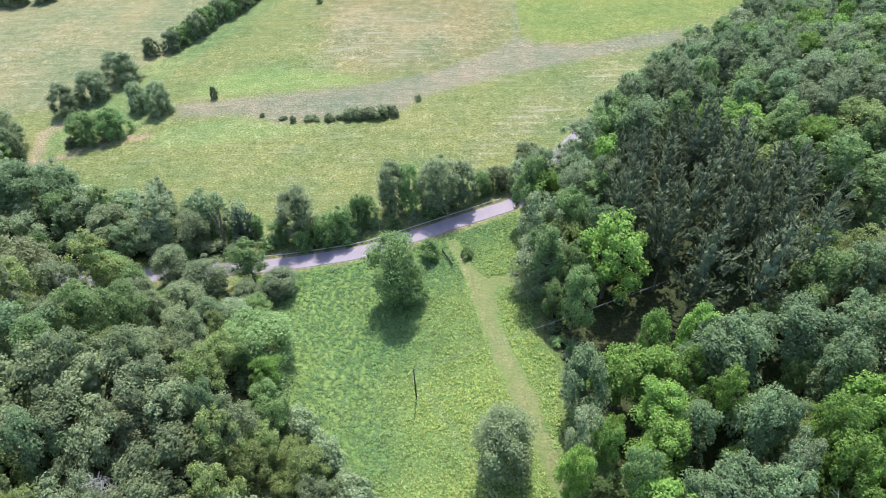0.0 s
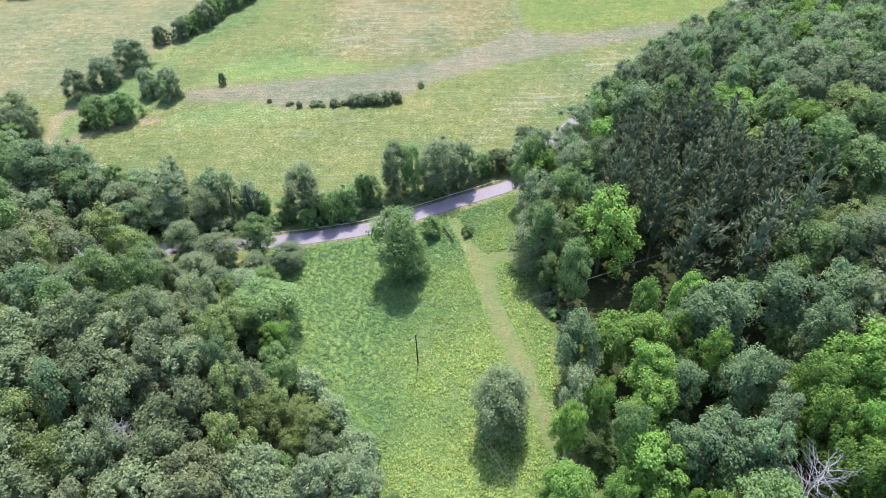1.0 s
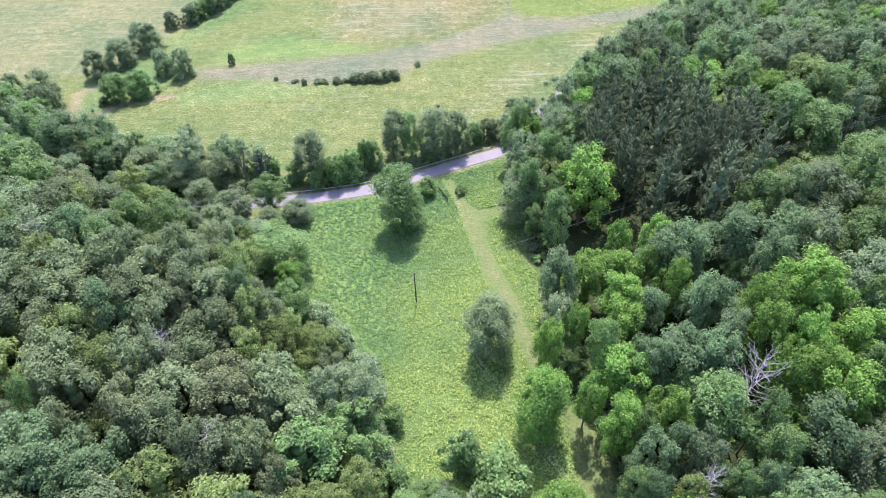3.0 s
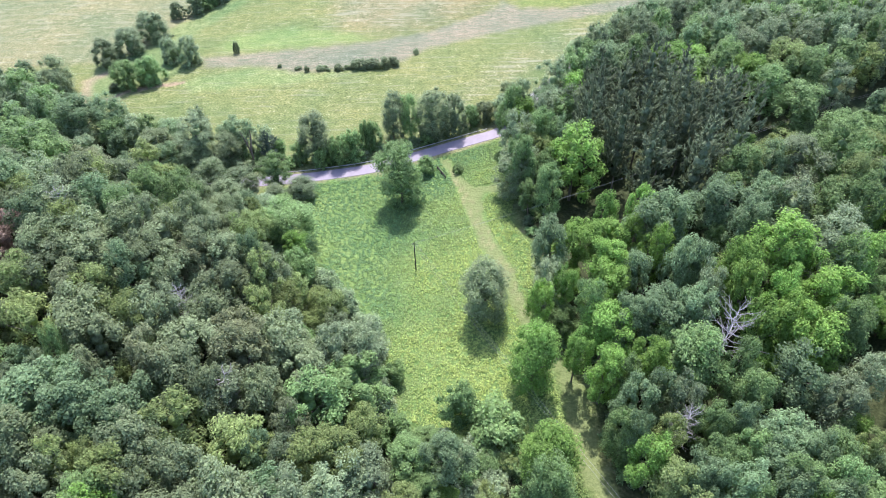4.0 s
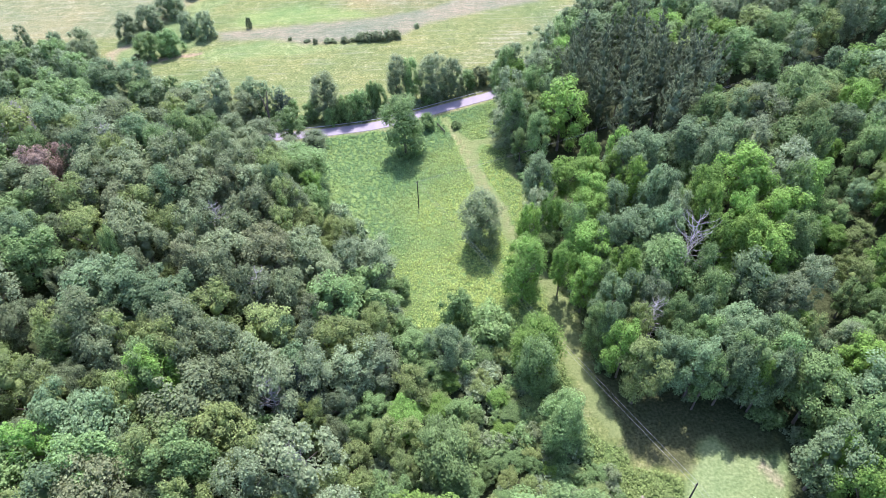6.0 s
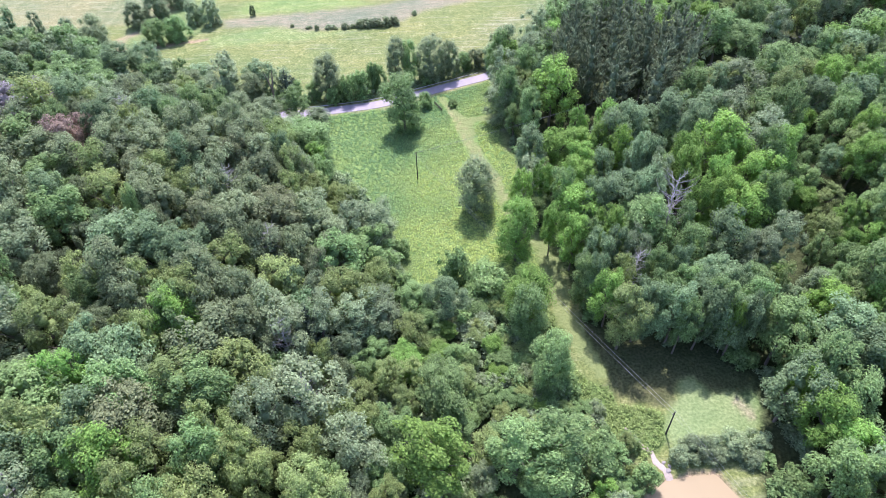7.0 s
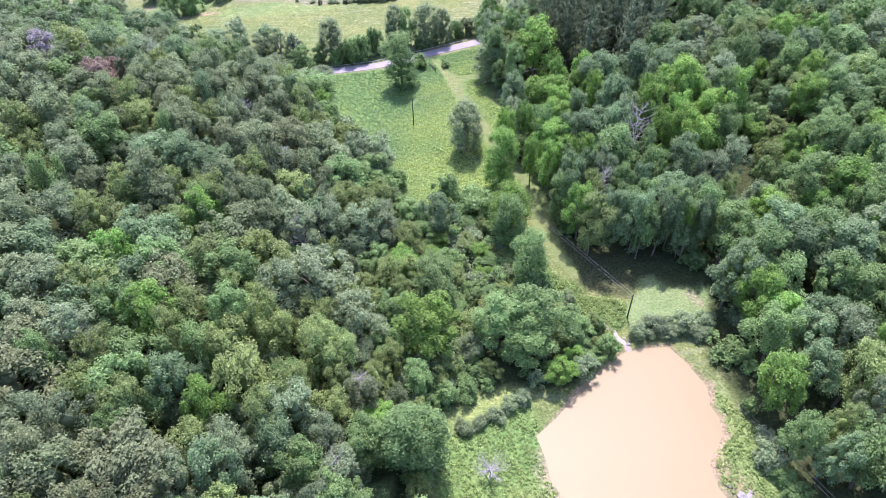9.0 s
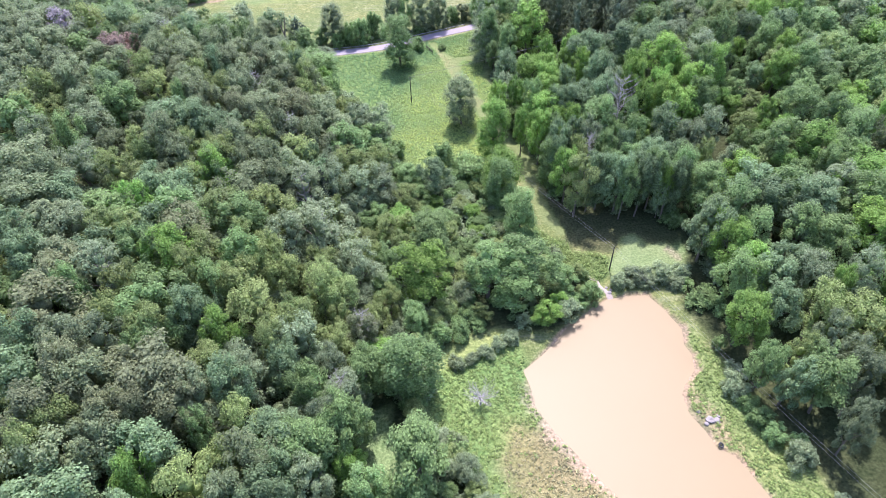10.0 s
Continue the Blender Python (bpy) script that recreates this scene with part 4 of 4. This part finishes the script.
# ---- the woods ----
def scatter():
    """Places for the trees of the woods: x, y, height, radius, kind."""
    r = random.Random(11)
    cell, grid, out = 8.0, {}, []

    def near(x, y, rad):
        for i in range(-2, 3):
            for j in range(-2, 3):
                for a, b, c in grid.get((int(x // cell) + i, int(y // cell) + j), ()):
                    if math.hypot(x - a, y - b) < 0.60 * (rad + c):
                        return True
        return False

    def put(x, y, rad):
        grid.setdefault((int(x // cell), int(y // cell)), []).append((x, y, rad))

    for x, y, rad in TAKEN:
        put(x, y, rad)
    n = 31000
    xs = np.array([r.uniform(-215, 225) for _ in range(n)])
    ys = np.array([r.uniform(-190, 345) for _ in range(n)])
    left, band, right = inside(WOOD_L, xs, ys), inside(WOOD_B, xs, ys), inside(WOOD_R, xs, ys)
    pines, cut, rd, gap = inside(PINES, xs, ys), along(CUT, xs, ys), along(ROAD, xs, ys), inside(GAP, xs, ys)
    hole = np.hypot((xs - 80) / 6, (ys - 82) / 7)
    for i in range(n):
        x, y = xs[i], ys[i]
        w = max(left[i], band[i], right[i])
        if w < 0 or cut[i] < (5.5 if pines[i] > 0 else 8.0 if x < 84 else 11.0) and x > 24 or rd[i] < 4.5 or gap[i] > -2.5 or hole[i] < 1:
            continue
        patch = noise.noise(Vector((x * 0.02, y * 0.02, 3))) + 0.5 * noise.noise(Vector((x * 0.07, y * 0.07, 9)))
        d = r.random()
        if pines[i] > 0:
            if y < 112 or d < 0.4:
                continue
            cls, rad, h = "p", r.uniform(4.6, 6.4), r.uniform(21, 27)
        elif band[i] > 0:
            cls, rad, h = ("b", "w", "l", "w")[int(d * 4)], r.uniform(3.5, 6.5), r.uniform(11, 19)
        elif left[i] > 0 and x > -20 - 0.25 * (y + 20) * (y > -20):
            cls, rad, h = ("l", "l", "a", "a", "w", "l", "a", "y")[int(d * 8)], *((r.uniform(1.8, 3.2), r.uniform(2.6, 5.5)) if x > 3 and y > -14 else (r.uniform(2.4, 4.0), r.uniform(4.5, 9)) if x > -6 else (r.uniform(2.8, 4.6), r.uniform(8, 14)))
        elif left[i] > 0 and left[i] < 8 and y > 38 and x > -56:
            cls, rad, h = ("w", "l", "g", "w", "b")[int(d * 5)], r.uniform(2.8, 4.6), r.uniform(7, 13) - 0.6 * at(x, y)
        elif left[i] > 0 and y > 97 and x > -100:
            cls, rad, h = ("w", "l", "o", "a")[int(d * 4)], r.uniform(2.4, 3.8), r.uniform(4, 7)
        elif left[i] > 0:
            k = d + 0.45 * patch
            k = k if y > 30 else 0.38 + 0.64 * r.random() if r.random() < 0.5 else k
            cls = "o" if k < (0.52 if y > 30 else 0.38) else "a" if k < 0.60 else "w" if k < 0.66 else "g" if k < 0.73 else "b" if k < 0.80 else "l" if k < 1.0 else "a"
            rad, h = (r.uniform(2.6, 4.6), r.uniform(12, 17)) if x > -92 and y > -92 else (r.uniform(4.2, 6.4), r.uniform(17, 23))
        elif y > 150:
            k = d + 0.5 * patch
            cls = "b" if k < 0.32 else "g" if k < 0.62 else "w" if k < 0.74 else "l" if k < 0.92 else "y"
            rad, h = r.uniform(4.0, 6.5), r.uniform(18, 24)
        else:
            k = d + 0.5 * patch
            cls = "l" if k < 0.42 else "o" if k < 0.50 else "b" if k < 0.64 else "a" if k < 0.76 else "y" if k < 0.92 else "l"
            rad, h = r.uniform(3.8, 6.8), r.uniform(15, 22)
        if right[i] > 0 and y < 0 and x > 60:
            if w < 6.0 or y < -58 and x < 96 or r.random() < 0.5:
                continue
            rad, h = r.uniform(5.0, 6.8), r.uniform(19, 24)
        elif right[i] > 0 and x < 112 and 15 < y < 96 and pines[i] < 0:
            if r.random() < 0.6:
                continue
            rad, h = (r.uniform(2.6, 4.2), r.uniform(10, 15)) if cut[i] > 20 else (r.uniform(2.6, 4.0), r.uniform(8, 12))
        elif w < rad * 0.35:
            rad, h = rad * 0.7, h * 0.72
        if right[i] > 0 and y > 146 and w < 12:
            h, rad = h * (0.40 + 0.05 * w), rad * (0.66 + 0.03 * w)
        if near(x, y, rad):
            continue
        put(x, y, rad * (0.66 if cls == "p" else 1))
        out.append((x, y, h, rad, cls))
    return out


WOODS = scatter()
single = [t for t in WOODS if -108 < t[0] < 132 and -90 < t[1] < 112]
single = sorted(single, key=lambda t: abs(t[0] - 15) + abs(t[1] + 20))[:560] + [t for t in WOODS if t[4] == "p" and t[1] >= 112]
chosen = set(single)
for x, y, h, r, cls in single:
    plant(cls, x, y, h, r)

# the rest of the woods, joined by kind of tree
LIGHT = {"broad": [lobes_crown(110 + i, H0, R0, 0.24, 26, 105, 0.37, 0.55, 0, (0.22, 0.36), 0.55, 0.5) for i in range(5)],
         "feather": [lobes_crown(130 + i, H0, R0, 0.18, 28, 100, 0.37, 0.42, 0.3, (0.20, 0.32), 0.55, 0.5) for i in range(4)],
         "pine": [pine_crown(150 + i, H0, R0, 0.26, 8, 0.9, 48) for i in range(4)]}


COARSE = {"broad": [lobes_crown(310 + i, H0, R0, 0.24, 12, 30, 0.75, 0.6, 0, (0.36, 0.5)) for i in range(3)],
          "feather": [lobes_crown(330 + i, H0, R0, 0.18, 12, 30, 0.75, 0.5, 0.3, (0.34, 0.46)) for i in range(3)],
          "pine": [pine_crown(350 + i, H0, R0, 0.26, 6, 1.2, 24) for i in range(3)]}


def woods(cls, trees, name, label):
    g = np.random.default_rng(5)
    vs, q4, q3, tint, n = [], [], [], [], 0
    for x, y, h, r, _ in trees:
        kinds = (COARSE if y < -104 or abs(x + 3) > 112 + 0.32 * (y + 95) else LIGHT)[KIND[cls][0]]
        v, f, c = kinds[g.integers(len(kinds))]
        a = g.uniform(0, 6.28)
        turn = np.array([[math.cos(a), -math.sin(a), 0], [math.sin(a), math.cos(a), 0], [0, 0, 1]])
        p = (v * np.array([r / R0, r / R0, h / H0])) @ turn.T + np.array([x, y, at(x, y)])
        vs.append(p)
        q4.append(f + n)
        q3.append(c + n)
        tint.append(np.full(len(p), g.random()))
        n += len(p)
    ob = new(name, mesh(name, np.vstack(vs), [np.vstack(q4), np.vstack(q3)], LEAF[cls], np.concatenate(tint)))
    tagged(ob, label, "woodland", kind="stuff")


WORDS = {"o": "dense dark green oak canopy of the far wood", "l": "fresh green maple canopy of the far wood", "y": "yellow-green locust canopy of the far wood",
         "w": "soft green willow canopy of the far wood", "a": "olive yellow-green ash canopy of the far wood", "g": "greyish thin canopy of the far wood", "b": "pale blue-green poplar canopy of the far wood",
         "p": "dark green pine canopy of the far wood", "v": "brownish oak canopy of the far wood"}
rest = [t for t in WOODS if t not in chosen]
for cls in WORDS:
    some = [t for t in rest if t[4] == cls]
    if some:
        woods(cls, some, KIND[cls][1].replace("_tree", "_woodland"), WORDS[cls])


# ---- low growth ----
def undergrowth(name, cls, spots, label, seed):
    """Shrubs under and beside the trees, as one thing."""
    g = np.random.default_rng(seed)
    kinds = [lobes_crown(210 + i, 6.0, 3.6, 0.0, 8, 34, 0.38, 0.5, 0.0, (0.36, 0.5), 0.9) for i in range(3)]
    vs, q4, q3, tint, n = [], [], [], [], 0
    for x, y in spots:
        v, f, c = kinds[g.integers(3)]
        a, r, h = g.uniform(0, 6.28), g.uniform(1.4, 3.0), g.uniform(1.8, 4.6)
        turn = np.array([[math.cos(a), -math.sin(a), 0], [math.sin(a), math.cos(a), 0], [0, 0, 1]])
        vs.append((v * np.array([r / 3.6, r / 3.6, h / 6])) @ turn.T + np.array([x, y, at(x, y) - 0.1]))
        q4.append(f + n)
        q3.append(c + n)
        tint.append(np.full(len(v), g.random()))
        n += len(v)
    tagged(new(name, mesh(name, np.vstack(vs), [np.vstack(q4), np.vstack(q3)], LEAF[cls], np.concatenate(tint))), label, "undergrowth", kind="stuff")


def shrub_spots(seed, n):
    g = np.random.default_rng(seed)
    x, y = g.uniform(-100, 110, n), g.uniform(-110, 175, n)
    left, band, right = inside(WOOD_L, x, y), inside(WOOD_B, x, y), inside(WOOD_R, x, y)
    verge = (along([p for p in ROAD if -60 < p[0] < 20], x, y - 7.5) < 3.5) & (x > -60) & (x < 16)
    ok = ((left > -0.5) & ((x > -22 - 0.25 * (y + 20) * (y > -20)) | (left < 7))) | ((right > -0.5) & (right < 6) & ((y > 0) | (right < 0.6))) | ((right > 2.5) & (right < 9) & (y < 0) & (y > -34)) | (band > 0) & (band < 9) | verge
    ok &= (along(ROAD, x, y) > 5.5) & (inside(GAP, x, y) < -2) & (inside(TRACK, x, y) < -1.5) & (inside(LAWN, x, y) < -1.0)
    return np.stack([x, y], -1)[ok]


for cls, seed, n in (("l", 41, 1900), ("w", 42, 1700), ("o", 43, 900)):
    undergrowth("undergrowth", cls, shrub_spots(seed, n), {"l": "fresh green shrubs at the edge of the wood", "w": "grey-green shrubs at the edge of the wood", "o": "dark green shrubs at the edge of the wood"}[cls], seed)


def low_growth(name, polys, per, size, height, mat, label, seed, avoid=(), thin=-0.33, sparse=None, edge=0.4, ragged=0.0):
    """Leafy weeds over an area, as one thing that nobody could count."""
    g = np.random.default_rng(seed)
    pts = []
    for poly in polys:
        x0, x1 = min(p[0] for p in poly), max(p[0] for p in poly)
        y0, y1 = min(p[1] for p in poly), max(p[1] for p in poly)
        n = int((x1 - x0) * (y1 - y0) * per)
        x, y = g.uniform(x0, x1, n), g.uniform(y0, y1, n)
        ok = inside(poly, x, y) > 0.3 + ragged * (0.8 + np.sin(x * 0.9 + 2) * np.sin(y * 0.7) + g.normal(0, 0.5, n))
        for a in avoid:
            ok &= inside(a, x, y) < -edge
        ok &= along(ROAD, x, y) > 4.4
        pts.append(np.stack([x, y], -1)[ok])
    xy = np.vstack(pts)
    clump = np.array([noise.noise(Vector((x * 0.35, y * 0.35, seed))) for x, y in xy])
    bare_spot = np.array([noise.noise(Vector((x * 0.9, y * 0.9, seed + 3))) for x, y in xy])
    keep = bare_spot > thin + 0.20 * smooth(-4, -30, xy[:, 0] - 0.3 * (xy[:, 1] - 75)) * smooth(40, 70, xy[:, 1])
    if sparse:
        keep &= (inside(sparse, xy[:, 0], xy[:, 1]) < 4 * clump) | (bare_spot > 0.38)
    xy, clump = xy[keep], clump[keep]
    k = 5
    base = np.repeat(np.column_stack([xy, lie(xy[:, 0], xy[:, 1])]), k, 0)
    tall = np.repeat(np.clip(0.6 + clump, 0.3, 1.3), k) * height
    off = g.normal(0, size * 0.8, (len(base), 3))
    base = base + off * np.array([1, 1, 0])
    base[:, 2] += tall * g.uniform(0.15, 1.0, len(base))
    v, f = sprays(g, base, np.tile([0, 0, 1.0], (len(base), 1)) + 0.35 * unit(off), size, 0.6)
    broad = np.array([noise.noise(Vector((x * 0.07, y * 0.07, 5))) for x, y in xy])
    lush = -0.5 * smooth(98, 114, xy[:, 1]) + smooth(-30, 12, xy[:, 0] - 0.22 * (xy[:, 1] - 75)) + 0.25 * clump + 0.55 * broad + g.normal(0, 0.10, len(xy))
    tint = np.repeat(np.repeat(np.clip(lush, 0, 1), k), 3)
    tagged(new(name, mesh(name, v, f, mat, tint)), label, "vegetation", kind="stuff")


low_growth("meadow_weeds", [MEADOW], 11.0, 0.125, 0.5, LEAF["m"], "knee-high leafy green weeds covering the meadow", 21, [TRACK], -0.24)
STRAW = [(24, -62), (14, -62), (10, -70), (11, -110), (40, -104), (30, -74)]
BANK_PATH = [(-4, -43), (13, -35.5), (15.5, -39), (2, -46), (-3, -48)]
low_growth("dry_grass", [STRAW], 5.0, 0.13, 0.5, LEAF["d"], "dry straw-coloured grass on the pond bank", 23, [POND], -0.16, None, 1.9, 1.6)
low_growth("rank_weeds", [WEEDY], 7.0, 0.17, 1.1, LEAF["k"], "tall yellow-green weeds between track and pond", 24, [POND, TRACK], -0.4)
low_growth("bank_weeds", [BANK, BANK_R], 5.0, 0.16, 0.6, LEAF["k"], "rank green weeds on the pond banks", 22, [POND, TRACK, BANK_PATH], -0.22, STRAW)


# ---- poles, wires and gate ----
def utility_pole(x, y, h, turn):
    ob = new("utility_pole")
    z = at(x, y)
    ob.matrix_world = pose(x, y, z, 0, 0, turn)
    v, f = tube([(0, 0, -0.8), (0, 0, h * 0.5), (0, 0, h)], [0.19, 0.16, 0.12], 10)
    part("pole", mesh("pole", v, np.array(f), POLE), ob)
    v, f = tube([(-0.55, 0.14, h - 0.5), (0, 0.14, h - 0.46), (0.55, 0.14, h - 0.5)], [0.07, 0.08, 0.07], 6)
    arm = part("crossarm", mesh("crossarm", v, np.array(f), POLE), ob)
    v, f = tube([(0, 0, 0), (0, 0, 0.12), (0, 0, 0.2)], [0.05, 0.08, 0.03], 8)
    knob = mesh("insulator", v, np.array(f), STONE)
    for s in (-0.45, 0.45):
        o = part("insulator", knob, arm, "pale insulator")
        o.location = (s, 0.14, h - 0.45)
    tagged(ob, "dark weathered wooden utility pole in the grass", "utility pole", "utility poles")
    return [ob.matrix_world @ Vector((s, 0.14, h - 0.25)) for s in (-0.45, 0.45)]


def wires(a, b, sag, thick=0.018):
    for p, q in zip(a, b):
        pts = [p.lerp(q, i / 16) - Vector((0, 0, sag * 4 * (i / 16) * (1 - i / 16))) for i in range(17)]
        v, f = tube(pts, [thick] * 17, 4)
        tagged(new("power_line", mesh("power_line", v, np.array(f), WIRE)), "thin grey overhead wire between two poles", "power line", "power lines")


top_a = utility_pole(-9.1, 77.4, 10.6, 40)
top_b = utility_pole(45.7, -16.2, 8.6, 40)
top_c = utility_pole(92, -112, 9.5, 30)
top_d = utility_pole(120, 126, 10, 110)
wires(top_a, top_b, 1.6)
wires(top_b, top_c, 1.6, 0.012)
top_e = utility_pole(196, 158, 10, 110)
wires([top_a[1], top_a[0]], top_d, 2.0)
wires(top_d, top_e, 1.5)


def gate():
    """An open pipe gate beside the track."""
    ob = new("gate")
    ob.matrix_world = Matrix.Translation((-3.2, 124, 0)) @ pose(0, 0, 0, 0, 0, -64)
    for z in (0.45, 0.8, 1.15):
        v, f = tube([(0, 0, z), (6.2, 0, z)], [0.085, 0.085], 6)
        part("rail", mesh("rail", v, np.array(f), POLE), ob)
    for x in (0.0, 3.1, 6.2):
        v, f = tube([(x, 0, -0.3), (x, 0, 1.3)], [0.09, 0.09], 6)
        part("post", mesh("post", v, np.array(f), POLE), ob)
    tagged(ob, "dark open pipe gate beside the mown track", "gate")


gate()


# ---- pond side: stones, a tyre, the inlet ----
def stone(x, y, r, seed):
    g = np.random.default_rng(seed)
    bm = bmesh.new()
    bmesh.ops.create_icosphere(bm, subdivisions=2, radius=r)
    for v in bm.verts:
        k = 1 + 0.35 * noise.noise(v.co * (1.3 / r) + Vector((seed, 0, 0)))
        v.co = Vector((v.co.x * k * 1.2, v.co.y * k, v.co.z * k * 0.55))
    me = bpy.data.meshes.new("stone")
    bm.to_mesh(me)
    bm.free()
    me.materials.append(STONE)
    ob = new("stone", me)
    ob.matrix_world = pose(x, y, at(x, y) + r * 0.2, 0, 0, g.uniform(0, 360))
    tagged(ob, "pale grey boulder on the pond bank", "stone", "stones on the bank")


for i, (x, y, r) in enumerate(((57.2, -63, 0.9), (58.6, -63.2, 0.7), (56.2, -63.8, 0.5), (55.4, -60.9, 0.45), (59.2, -62.2, 0.4), (43.9, -24.6, 0.5), (43.4, -22.8, 0.4), (44.4, -23.6, 0.35))):
    stone(x, y, r, i + 1)


def tyre():
    vs = []
    for i in range(20):
        a = 2 * math.pi * i / 20
        for k in range(8):
            b = 2 * math.pi * k / 8
            rr = 0.45 + 0.17 * math.cos(b)
            vs.append((rr * math.cos(a), rr * math.sin(a), 0.15 * math.sin(b)))
    fs = [(i * 8 + k, i * 8 + (k + 1) % 8, (i + 1) % 20 * 8 + (k + 1) % 8, (i + 1) % 20 * 8 + k) for i in range(20) for k in range(8)]
    ob = new("tyre", mesh("tyre", vs, np.array(fs), RUBBER))
    ob.matrix_world = pose(57.4, -69, at(57.4, -69) + 0.35, 18, 10, 0)
    tagged(ob, "old black tyre lying at the water's edge", "tyre")


tyre()


def inlet():
    """A washed-out gully that runs into the pond."""
    line = spline([(37.2, -14.5), (38.6, -16), (39.6, -18.6), (41.4, -20.4), (41.8, -22.6), (43.2, -24.4), (44, -27)], 0.6)
    vs, fs = [], []
    for i, p in enumerate(line):
        way = (line[min(i + 1, len(line) - 1)] - line[max(i - 1, 0)]).normalized()
        side = Vector((way.y, -way.x, 0)) * (0.25 + 0.5 * i / len(line) + 0.3 * noise.noise(p * 1.3))
        for s, h in ((-1, 0.02), (-0.4, 0.05), (0.4, 0.05), (1, 0.02)):
            q = p + side * s
            vs.append((q.x, q.y, at(q.x, q.y) + h + 0.04))
    for i in range(len(line) - 1):
        fs += [(i * 4 + k, i * 4 + k + 1, i * 4 + 5 + k, i * 4 + 4 + k) for k in range(3)]
    tagged(new("inlet", mesh("inlet", vs, np.array(fs)[:, ::-1], GRAVEL)), "pale washed gravel gully running into the pond", "gully", kind="structure")


inlet()
